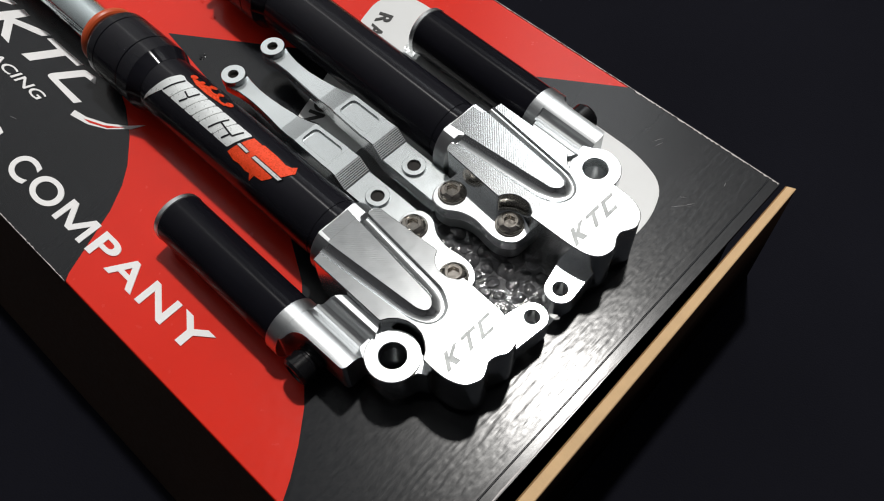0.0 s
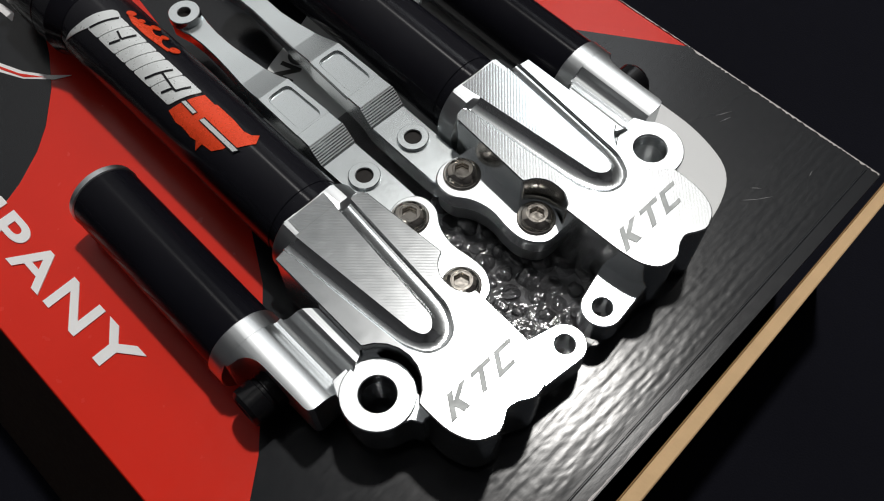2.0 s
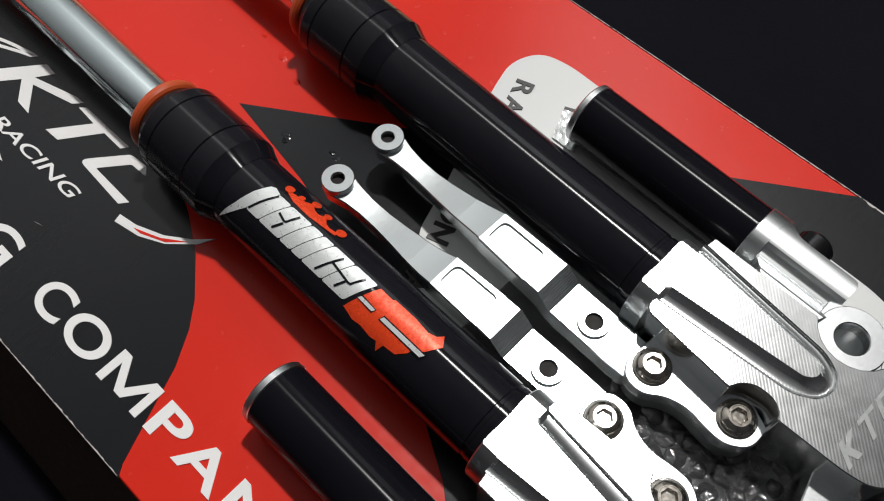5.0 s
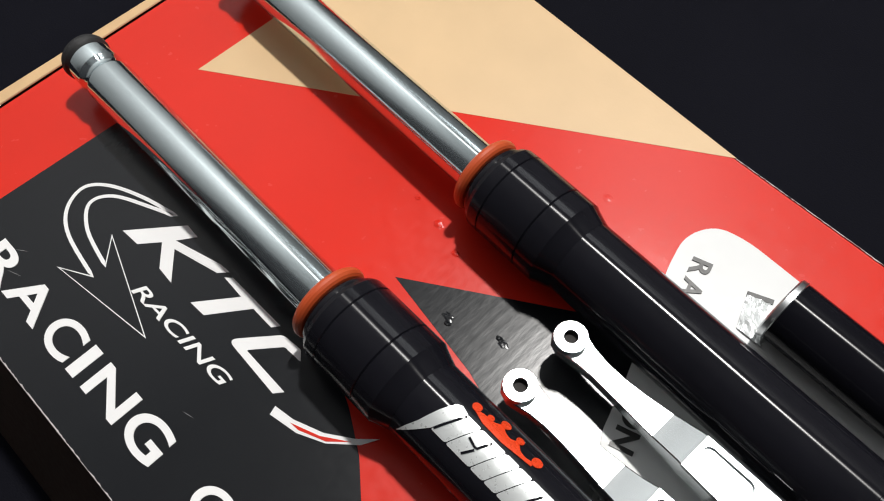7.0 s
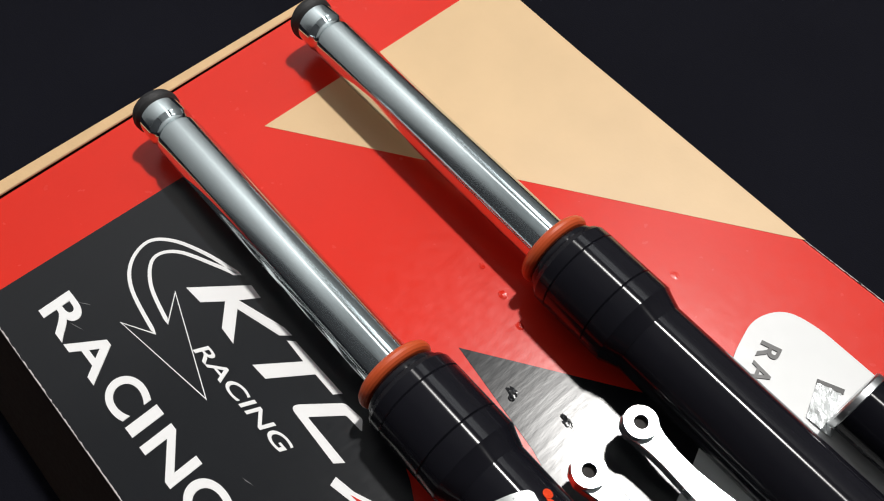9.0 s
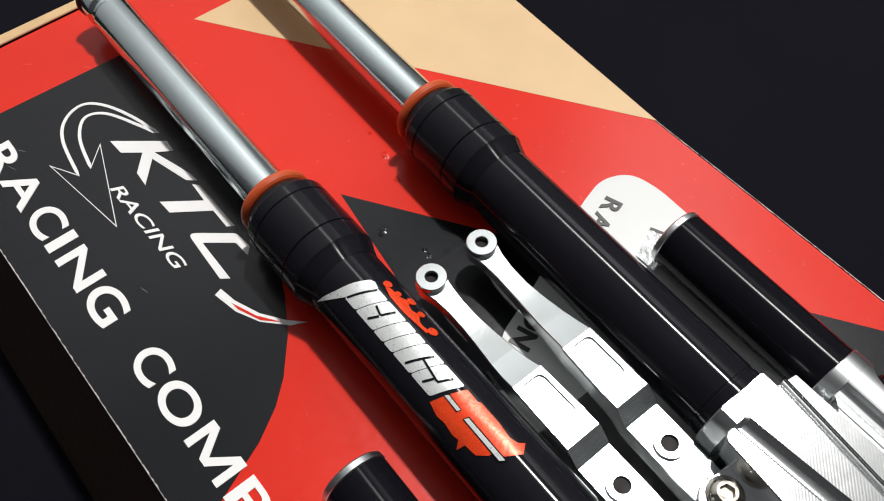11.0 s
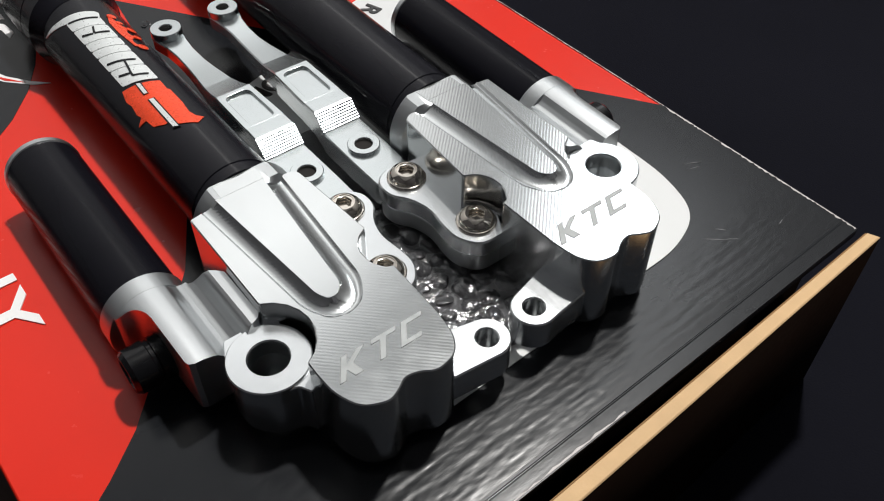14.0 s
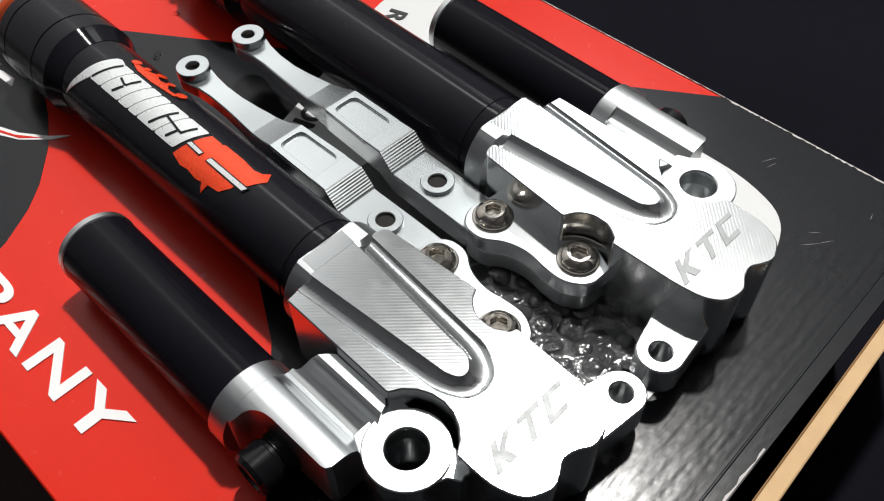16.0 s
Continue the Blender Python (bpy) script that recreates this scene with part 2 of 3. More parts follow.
    for v in bm.verts:
        u, t = (v.co.x - x0) / w * length, (v.co.y - y0) / hh * height
        v.co = (x + c * u - s * t, y + s * u + c * t, v.co.z / 0.001 * thick / 2)
    return bm

# ---- the room ----


def plain_box(name, x0, y0, z0, x1, y1, z1, mat, label, category):
    bm = bmesh.new()
    bmesh.ops.create_cube(bm, size=1)
    for v in bm.verts:
        v.co = ((x0 + x1) / 2 + v.co.x * (x1 - x0), (y0 + y1) / 2 + v.co.y * (y1 - y0), (z0 + z1) / 2 + v.co.z * (z1 - z0))
    return tagged(part(name, bm, mat, smooth=False), label, category, kind="structure")


plain_box("floor", -1.6, -1.6, -0.03, 1.6, 1.6, 0.0, TABLE, "black cloth-covered surface under the cardboard box", "floor")
# Walls and ceiling are added out of view; their tones shape the reflections.
plain_box("wall_north", -1.6, 1.6, -0.03, 1.6, 1.7, 3.3, GREY_WALL, "unseen wall, kept grey for its reflections", "wall")
plain_box("wall_south", -1.6, -1.7, -0.03, 1.6, -1.6, 3.3, DARK_WALL, "unseen wall, kept dark to deepen reflections", "wall")
plain_box("wall_east", 1.6, -1.7, -0.03, 1.7, 1.7, 3.3, DARK_WALL, "unseen wall, kept dark to deepen reflections", "wall")
plain_box("wall_west", -1.7, -1.7, -0.03, -1.6, 1.7, 3.3, PLASTER, "unseen wall, kept pale to brighten reflections", "wall")
plain_box("ceiling", -1.7, -1.7, 3.3, 1.7, 1.7, 3.4, PLASTER, "unseen ceiling, kept pale to brighten reflections", "ceiling")

# ---- the printed cardboard box ----
SOUTH, WEST, EAST = -0.1465, -0.2508, 0.3174
NORTH = [(EAST, 0.1632), (0.2140, 0.1646), (0.1000, 0.1660), (0.0365, 0.1664), (-0.0500, 0.1709), (-0.1200, 0.1745), (-0.1700, 0.1780), (WEST, 0.1835)]  # the long edge bows out a little
box = tagged(new("cardboard_box"), "glossy red and black printed cardboard box lying on a black cloth", "box")
lid = part("lid", slab([rounded([(WEST, SOUTH), (EAST, SOUTH)] + NORTH, 0.0015, 3)], H - 0.004, H, 0.0008), RED, box, "glossy red printed lid", smooth=False)
part("box_body", slab([[(-0.246, -0.140), (0.308, -0.140), (0.308, 0.157), (-0.246, 0.172)]], 0.0, H - 0.0042, 0.0008), SHADE_BOARD, box, "inner body, darkened for shade", smooth=False)


def wall_with_rim(name, quad, top, label):
    # shade is in the wall's colour; only the rim keeps bare board
    wall = part(name, slab([quad], 0.0, top - 0.0016, 0.0005), SHADE_BOARD, box, label, smooth=False)
    part("rim", slab([quad], top - 0.0015, top, 0.0006), KRAFT, wall, "bare cardboard rim", smooth=False)


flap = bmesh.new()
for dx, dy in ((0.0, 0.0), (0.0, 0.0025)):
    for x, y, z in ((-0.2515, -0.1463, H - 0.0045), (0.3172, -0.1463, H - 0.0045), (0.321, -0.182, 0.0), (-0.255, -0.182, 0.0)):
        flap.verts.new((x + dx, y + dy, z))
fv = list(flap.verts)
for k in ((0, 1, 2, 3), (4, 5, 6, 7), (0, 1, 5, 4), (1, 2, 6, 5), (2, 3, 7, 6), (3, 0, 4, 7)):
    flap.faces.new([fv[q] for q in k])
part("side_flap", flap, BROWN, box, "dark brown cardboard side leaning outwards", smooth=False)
wall_with_rim("far_wall", [(-0.2511, -0.157), (-0.2510, 0.187), (-0.2548, 0.187), (-0.2602, -0.157)], H + 0.0015, "cardboard end wall with a folded rim, darkened for shade")
wall_with_rim("near_wall", [(0.3332, -0.150), (0.3262, 0.167), (0.3214, 0.165), (0.3264, -0.150)], H, "cardboard end wall standing off the lid, darkened for shade")

# strip in dimmed kraft paints the fall-off of light below the rim
part("rim_inner_face", slab([[(0.3213, 0.165), (0.3263, -0.150), (0.3257, -0.150), (0.3207, 0.165)]], H - 0.008, H - 0.0008, 0.0002), DIM_KRAFT, box, "inner face of the end wall's rim, half shade in its brown", smooth=False)
L1, L2, L3 = H + 0.0002, H + 0.0004, H + 0.0006


def print_on(name, loops, top, mat, label="", low=H - 0.0002):
    return part(name, slab(loops, low, top, 0.00005), mat, box, label, smooth=False)


print_on("bare_panel", [[(-0.1976, 0.0139)] + [(x, y + 0.0003) for x, y in NORTH[3:7]] + [(-0.1955, 0.1799)]], L1, TAN, "bare cardboard triangle in the print")
print_on("black_panel", [[(-0.2030, SOUTH - 0.0003), (0.0712, SOUTH - 0.0003), (0.0678, -0.1420), (0.0598, -0.1234), (0.0509, -0.1026), (0.0417, -0.0879), (0.0323, -0.0773), (0.0154, -0.0633), (-0.0036, -0.0522), (-0.0320, -0.0398), (-0.1989, -0.0262)]], L1, BLACK, "black printed field with white lettering", H - 0.0042)
print_on("black_end_panel", [[(-0.0348, 0.0040), (0.0213, -0.0047), (0.1159, -0.0322), (0.1653, -0.0600), (0.2000, -0.0896), (0.2190, -0.1067), (0.2311, -0.1214), (0.2406, -0.1351), (0.2472, SOUTH - 0.0003), (EAST + 0.0004, SOUTH - 0.0003), (EAST + 0.0004, 0.1635), (0.2140, 0.1649)]], L1, BLACK, "black printed field on the end of the lid", H - 0.0042)


def word(letters, turn, low, high):
    """Capitals set one by one along a slanting line: each with its start and end on that line."""
    c, s = math.cos(radians(turn)), math.sin(radians(turn))
    for char, u0, u1 in letters:
        over = 0.0008 if char in "COG" else 0.0
        if char == "M":
            flat = [(0, 0), (0.15, 0), (0.15, 0.70), (0.42, 0.06), (0.58, 0.06), (0.85, 0.70), (0.85, 0), (1, 0), (1, 1), (0.81, 1), (0.5, 0.30), (0.19, 1), (0, 1)]
            grid = [(u0 + a * (u1 - u0), low + b * (high - low)) for a, b in flat]
            part("letter", slab([[(c * u - s * w, s * u + c * w) for u, w in grid]], -0.0006, 0.0006, 0.00005), WHITE, box, "white printed capital letter").location.z = H
            continue
        bm = lettering(char, c * u0 - s * (low - over), s * u0 + c * (low - over), turn, u1 - u0, high - low + 2 * over, 0.0012, bold=0.02)
        part("letter", bm, WHITE, box, "white printed capital letter").location.z = H


word((("R", -0.1802, -0.1583), ("A", -0.1572, -0.1304), ("C", -0.1266, -0.1072), ("I", -0.1040, -0.0980), ("N", -0.0924, -0.0684), ("G", -0.0649, -0.0429)), 0.0, -0.1287, -0.1126)
word((("C", -0.0207, -0.0020), ("O", 0.0009, 0.0254), ("M", 0.0295, 0.0566), ("P", 0.0616, 0.0789), ("A", 0.0797, 0.1040), ("N", 0.1078, 0.1300), ("Y", 0.1330, 0.1577)), -0.1, -0.1274, -0.1120)
part("lettering", lettering("RACING", -0.1150, -0.0865, 0.69, 0.0670, 0.0066, 0.0012, shear=0.25, bold=0.01), WHITE, box, "small white slanted letters").location.z = H


def slanted(pts, x, y, w, h, lean, turn):
    c, s = math.cos(radians(turn)), math.sin(radians(turn))
    out = []
    for u, v in pts:
        a, b = u * w + v * h * lean, v * h
        out.append((x + c * a - s * b, y + s * a + c * b))
    return out


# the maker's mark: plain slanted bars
MARK = [
    [(0.0, 0.0), (0.085, 0.0), (0.085, 0.40), (0.20, 0.0), (0.31, 0.0), (0.17, 0.52), (0.31, 1.0), (0.20, 1.0), (0.085, 0.62), (0.085, 1.0), (0.0, 1.0)],
    [(0.52, 0.0), (0.605, 0.0), (0.605, 0.80), (0.73, 0.80), (0.73, 1.0), (0.395, 1.0), (0.395, 0.80), (0.52, 0.80)],
    [(0.80, 0.0), (1.09, 0.0), (1.09, 0.20), (0.885, 0.20), (0.885, 0.80), (1.09, 0.80), (1.09, 1.0), (0.80, 1.0)],
]
LID_MARK = [
    [(-0.1442, -0.0707), (-0.1331, -0.0701), (-0.1257, -0.0612), (-0.1152, -0.0703), (-0.1052, -0.0709), (-0.1186, -0.0592), (-0.0944, -0.0528), (-0.0904, -0.0484), (-0.0965, -0.0488), (-0.1219, -0.0561), (-0.1160, -0.0477), (-0.1244, -0.0471)],
    [(-0.0901, -0.0518), (-0.0871, -0.0491), (-0.0530, -0.0489), (-0.0555, -0.0524), (-0.0683, -0.0523), (-0.0816, -0.0701), (-0.0910, -0.0705), (-0.0769, -0.0525)],
    rounded([(-0.0488, -0.0508), (-0.0649, -0.0697), (-0.0312, -0.0714), (-0.0280, -0.0674), (-0.0548, -0.0669), (-0.0440, -0.0541), (-0.0337, -0.0536), (-0.0380, -0.0498)], [0.002, 0.005, 0.0003, 0.0003, 0.001, 0.001, 0.001, 0.001]),
]
for shape in LID_MARK:
    print_on("mark_bar", [shape], L2, WHITE, "white slanted bar of the maker's mark")


def curved(pts, n=6):
    """A smooth line through a few points."""
    out = []
    for i in range(len(pts) - 1):
        p0, p1, p2, p3 = (Vector(pts[max(0, min(len(pts) - 1, k))]) for k in (i - 1, i, i + 1, i + 2))
        for j in range(n):
            t = j / n
            q = 0.5 * (2 * p1 + (p2 - p0) * t + (2 * p0 - 5 * p1 + 4 * p2 - p3) * t * t + (3 * p1 - p0 - 3 * p2 + p3) * t ** 3)
            out.append((q.x, q.y))
    return out + [pts[-1]]


BOLT = (curved([(-0.1328, -0.0477), (-0.1533, -0.0533), (-0.1702, -0.0610), (-0.1780, -0.0705), (-0.1736, -0.0826), (-0.1603, -0.0904), (-0.1337, -0.0947)])
        + [(-0.1491, -0.1033), (-0.0915, -0.0951), (-0.1455, -0.0759)]
        + curved([(-0.1342, -0.0873), (-0.1562, -0.0825), (-0.1682, -0.0735), (-0.1634, -0.0628), (-0.1441, -0.0531), (-0.1347, -0.0493)]))
line_l, line_r = ribbon(BOLT, 0.0018)
bolt_line = bmesh.new()
vl, vr = [bolt_line.verts.new((x, y, L2)) for x, y in line_l], [bolt_line.verts.new((x, y, L2)) for x, y in line_r]
for k in range(len(vl)):
    q = (k + 1) % len(vl)
    bolt_line.faces.new((vl[k], vl[q], vr[q], vr[k]))
grown = bmesh.ops.extrude_face_region(bolt_line, geom=list(bolt_line.faces))
bmesh.ops.translate(bolt_line, verts=[v for v in grown["geom"] if isinstance(v, bmesh.types.BMVert)], vec=(0, 0, -0.0003))
part("lightning_outline", bolt_line, WHITE, box, "white outlined lightning swoosh", smooth=False)
print_on("swoosh_stroke", [[(-0.0261, -0.0741), (-0.0161, -0.0724), (-0.0026, -0.0671), (0.0086, -0.0594), (0.0159, -0.0523), (0.0121, -0.0596), (0.0012, -0.0696), (-0.0107, -0.0753), (-0.0249, -0.0781)]], L2, WHITE, "white tapering stroke")
print_on("swoosh_stroke", [[(-0.0160, -0.0743), (-0.0027, -0.0691), (0.0086, -0.0614), (0.0008, -0.0689), (-0.0111, -0.0739)]], L3, RED, "red core of the stroke")


# towards the fold the board of the lid is buckled in fine ripples that run beside it
ripple_x = [0.2660 + 0.00062 * i for i in range(72)]
ripple_y = [-0.1455 + 0.0014 * i for i in range(219)]
ripple = bmesh.new()
rows = []
for x in ripple_x:
    grow = min(1.0, max(0.0, (x - 0.2690) / 0.016)) * min(1.0, max(0.0, (0.3105 - x) / 0.003))
    row = []
    for y in ripple_y:
        wave = 0.5 + 0.5 * math.sin(x * 2 * math.pi / 0.0046 + 2.2 * noise.noise(Vector((x * 60, y * 22, 0))))
        z = L1 + 0.00002 + grow * (0.00003 * wave + 0.00005 * (0.5 + noise.noise(Vector((x * 520, y * 70, 5)))) + 0.00005 * (0.5 + noise.noise(Vector((x * 780, y * 420, 9)))))
        row.append(ripple.verts.new((x, y, z)))
    rows.append(row)
for a, b in zip(rows, rows[1:]):
    for j in range(len(ripple_y) - 1):
        ripple.faces.new((a[j], b[j], b[j + 1], a[j + 1]))
part("rippled_strip", ripple, BLACK, box, "black board buckled in fine ripples")
# the lid's end fold has a second crease beside it
crease = sweep([(0.3108, L1 - 0.0001), (0.3112, L1 + 0.00018), (0.3116, L1 + 0.00022), (0.3122, L1 - 0.0001)], -0.1460, 0.1610)
for vert in crease.verts:
    vert.co = (vert.co.y + 0.0006 * math.sin(vert.co.x * 40), vert.co.x, vert.co.z)
part("crease", crease, BLACK, box, "raised crease beside the fold", sharp=60)


def worn_glint_edge(x0, y0, x1, y1, steps, most, seed):
    """A ragged pale line where the print has rubbed off a fold; the fold's glint is painted in too."""
    rng = random.Random(seed)
    d = Vector((x1 - x0, y1 - y0))
    nrm = Vector((-d.y, d.x)).normalized()
    inner = [(x0 + d.x * i / steps + nrm.x * most * rng.uniform(0.15, 1), y0 + d.y * i / steps + nrm.y * most * rng.uniform(0.15, 1)) for i in range(steps + 1)]
    print_on("worn_glint_edge", [[(x0, y0), (x1, y1)] + inner[::-1]], L2, WORN_GLINT, "print rubbed pale along the fold, with the fold's glint painted in")


worn_glint_edge(0.3172, 0.1630, 0.2150, 0.1645, 90, 0.0013, 1)
worn_glint_edge(0.2140, 0.1646, 0.1000, 0.1660, 90, 0.0007, 2)
worn_glint_edge(0.1000, 0.1660, 0.0365, 0.1663, 60, 0.0006, 6)
worn_glint_edge(0.3173, -0.1449, 0.3173, 0.0244, 60, 0.0011, 3)
worn_glint_edge(-0.2025, -0.1466, 0.0700, -0.1466, 200, 0.0007, 5)


def scuff(x, y, length, turn):
    """A short pale scratch in the gloss of the print."""
    c, s = math.cos(radians(turn)), math.sin(radians(turn))
    pts = [(-length / 2, 0), (-length * 0.1, -0.00016), (length / 2, 0), (length * 0.1, 0.00013)]
    print_on("scratch", [[(x + c * a - s * b, y + s * a + c * b) for a, b in pts]], L2, SCUFF, "thin pale scratch")


for x, y, length, turn in ((0.2489, 0.1427, 0.008, 62), (0.2514, 0.1406, 0.006, 70), (0.2847, 0.1129, 0.009, 48), (0.2884, 0.1178, 0.007, 55), (0.2828, 0.1194, 0.005, 40), (0.2955, 0.1422, 0.004, 100), (-0.1612, -0.1195, 0.008, 20), (-0.1690, -0.1106, 0.006, 35), (-0.0492, -0.1028, 0.006, 15)):
    scuff(x, y, length, turn)


def dent(x, y, r, h, seed, mat=None):
    bm = bmesh.new()
    bmesh.ops.create_icosphere(bm, subdivisions=3, radius=1)
    for v in bm.verts:
        k = 1 + 0.5 * noise.noise(v.co * 2.3 + Vector((seed, 0, 0)))
        v.co = (x + v.co.x * r * k, y + v.co.y * r * 0.7 * k, H + v.co.z * h * k)
    part("print_blister", bm, mat or BLACK, box, "small torn blister in the print")


for x, y, r, h, k in ((-0.0031, 0.0071, 0.0030, 0.0006, 1), (-0.0014, 0.0046, 0.0018, 0.0009, 2), (0.0199, 0.0155, 0.0018, 0.0009, 3), (0.0233, 0.0149, 0.0030, 0.0004, 4), (0.2968, 0.1274, 0.0010, 0.0002, 6)):
    dent(x, y, r, h, k)

for x, y, r, h, k in ((-0.0585, 0.0409, 0.0018, 0.0005, 8), (-0.0407, 0.0375, 0.0026, 0.0005, 9), (-0.0238, 0.0321, 0.0022, 0.0005, 10), (0.0067, 0.1050, 0.0026, 0.0002, 11)):
    dent(x, y, r, h, k, RED)

# ---- white card, bubble film ----
card = tagged(part("paper_card", slab([rounded([(0.0454, 0.1139), (0.0524, 0.1286), (0.0681, 0.1323), (0.2474, 0.1265), (0.2705, 0.1183), (0.2786, 0.0962), (0.2786, -0.0249), (0.1084, -0.0208), (0.0792, 0.0145), (0.0714, 0.0395), (0.0499, 0.0967)], [0.008, 0.009, 0.012, 0.012, 0.012, 0.01, 0.002, 0.002, 0.004, 0.003, 0.003])], L1 + 0.0002, L1 + 0.0006, 0.0001), CARD, smooth=False), "white rounded paper card lying under the forks on the box", "card")
part("letter", lettering("R", 0.0551, 0.1079, -72.4, 0.0088, 0.0095, 0.0016, bold=0.02), INK, card).location.z = H + 0.0006
part("letter", lettering("A", 0.0586, 0.0974, -72.7, 0.0094, 0.0095, 0.0016, bold=0.02), INK, card).location.z = H + 0.0006
part("letter", lettering("N", 0.0815, 0.0223, -72.4, 0.0098, 0.0105, 0.0016, bold=0.03), INK, card).location.z = H + 0.0006
part("letter", lettering("O", 0.0783, 0.0326, -72.4, 0.0098, 0.0105, 0.0016, bold=0.03), INK, card).location.z = H + 0.0006
part("letter", lettering("A", 0.0893, -0.0034, -72.4, 0.0098, 0.0105, 0.0016, bold=0.03), INK, card).location.z = H + 0.0006
part("ink_bar", slab([[(0.0831, 0.1110), (0.0840, 0.1086), (0.0951, 0.1132), (0.0942, 0.1157)]], H + 0.0004, H + 0.0013, 0.0001), INK, card, smooth=False)


def foil_patch():
    bm = bmesh.new()
    rows = []
    for i in range(13):
        row = []
        for j in range(13):
            u, w = i / 12, j / 12
            x = (0.0840 + 0.0101 * u) * (1 - w) + (0.0903 + 0.0128 * u) * w
            y = (0.1091 + 0.0037 * u) * (1 - w) + 0.0926 * w
            row.append(bm.verts.new((x, y, H + 0.0016 + 0.0011 * noise.noise(Vector((x * 330, y * 330, 1))))))
        rows.append(row)
    for i in range(12):
        for j in range(12):
            bm.faces.new((rows[i][j], rows[i + 1][j], rows[i + 1][j + 1], rows[i][j + 1]))
    return bm


tagged(part("foil_scrap", foil_patch(), SILVERFOIL, smooth=False), "small crumpled silver foil scrap on the white card", "foil")


def film_sheet():
    """The flat web between the bubbles, crumpled."""
    bm = bmesh.new()
    nx, ny, x0, x1, y0, y1 = 150, 62, 0.126, 0.2735, -0.0225, 0.0365
    rows = []
    for i in range(nx + 1):
        row = []
        for j in range(ny + 1):
            x, y = x0 + (x1 - x0) * i / nx, y0 + (y1 - y0) * j / ny
            live = 1.0 if x > 0.19 else 0.2
            p = Vector((x * 95, y * 95, 3))
            z = 0.0020 * live * (1 - abs(noise.noise(p)) * 2.2) + 0.0003 * live * noise.noise(p * 3.1)
            row.append(bm.verts.new((x, y, H + 0.0018 + max(-0.0008, z))))
        rows.append(row)
    for i in range(nx):
        for j in range(ny):
            bm.faces.new((rows[i][j], rows[i + 1][j], rows[i + 1][j + 1], rows[i][j + 1]))
    return bm


def bubble_mesh(seed):
    """One half-collapsed bubble, dented and wrinkled."""
    bm = bmesh.new()
    rings, n = [], 26
    for k in range(9):
        a = k / 8 * math.pi / 2
        ring = []
        for i in range(n):
            t = 2 * math.pi * i / n
            u = Vector((math.cos(t) * math.cos(a), math.sin(t) * math.cos(a), math.sin(a)))
            w = 1 + 0.22 * noise.noise(u * 1.3 + Vector((seed * 7, 0, 0))) - 0.13 * abs(noise.noise(u * 3.0 + Vector((0, seed * 5, 0))))
            ring.append(bm.verts.new((u.x * 0.0045 * w, u.y * 0.0045 * w, u.z * 0.0036 * w * (0.55 + 0.45 * w))))
        rings.append(ring)
    for a, b in zip(rings, rings[1:]):
        for i in range(n):
            bm.faces.new((a[i], a[(i + 1) % n], b[(i + 1) % n], b[i]))
    bmesh.ops.remove_doubles(bm, verts=bm.verts, dist=1e-6)
    me = bpy.data.meshes.new("bubble")
    bm.to_mesh(me)
    bm.free()
    for p in me.polygons:
        p.use_smooth = True
    me.materials.append(BUBBLE)
    return me


wrap_film = tagged(new("bubble_wrap"), "crumpled clear bubble wrap lying dark and shiny between the forks", "wrapping")
part("film", film_sheet(), BUBBLE, wrap_film, "crumpled clear film")
BUBBLES = [bubble_mesh(k) for k in range(6)]
rng = random.Random(8)
for row in range(10):
    for col in range(7):
        ob = new("bubble", BUBBLES[(row * 7 + col * 3) % 6])
        ob.parent = wrap_film
        x, y = 0.1915 + row * 0.0083 + rng.uniform(-0.0012, 0.0012), -0.0195 + col * 0.0092 + (0.0046 if row % 2 else 0) + rng.uniform(-0.0012, 0.0012)
        k = rng.uniform(0.8, 1.2)
        ob.matrix_basis = pose(x, y, H + 0.0017, rng.uniform(-26, 26), rng.uniform(-26, 26), rng.uniform(0, 360)) @ Matrix.Diagonal((k, k, rng.choice((0.2, 0.4, 0.6, 0.85)), 1))

# ---- the two fork legs ----


def fork(side, spot, alu):
    """One fork leg along x; side is +1 where its canister lies towards +y, -1 for the mirrored leg."""
    s = side
    leg = new("motorcycle_fork")
    leg.matrix_world = spot

    def flip(pts):
        return [(x, s * y) for x, y in pts]

    Z = ZA
    # chrome stanchion with its plug
    part("inner_tube", lathe([(-0.2203, 0.0106), (-0.2198, 0.0113), (-0.2108, 0.0117), (-0.2099, 0.0115), (-0.2086, 0.0106), (-0.2075, 0.0103), (-0.2059, 0.0103), (-0.2046, 0.0107), (-0.2035, 0.0115), (-0.2026, 0.0117), (-0.0300, 0.0117)], z=Z), CHROME, leg, "mirror-polished chrome tube")
    part("rubber_plug", lathe([(-0.2301, 0.0029), (-0.2297, 0.0068), (-0.2285, 0.0099), (-0.2267, 0.0117), (-0.2244, 0.0125), (-0.2221, 0.0123), (-0.2207, 0.0115), (-0.2200, 0.0106)], z=Z), RUBBER, leg, "black rubber end plug")
    part("o_ring", lathe([(-0.0355 + 0.0030 * math.cos(a), 0.0158 + 0.0032 * math.sin(a)) for a in [2 * math.pi * i / 14 for i in range(14)]], z=Z, closed=True), ORANGE, leg, "orange rubber ring")
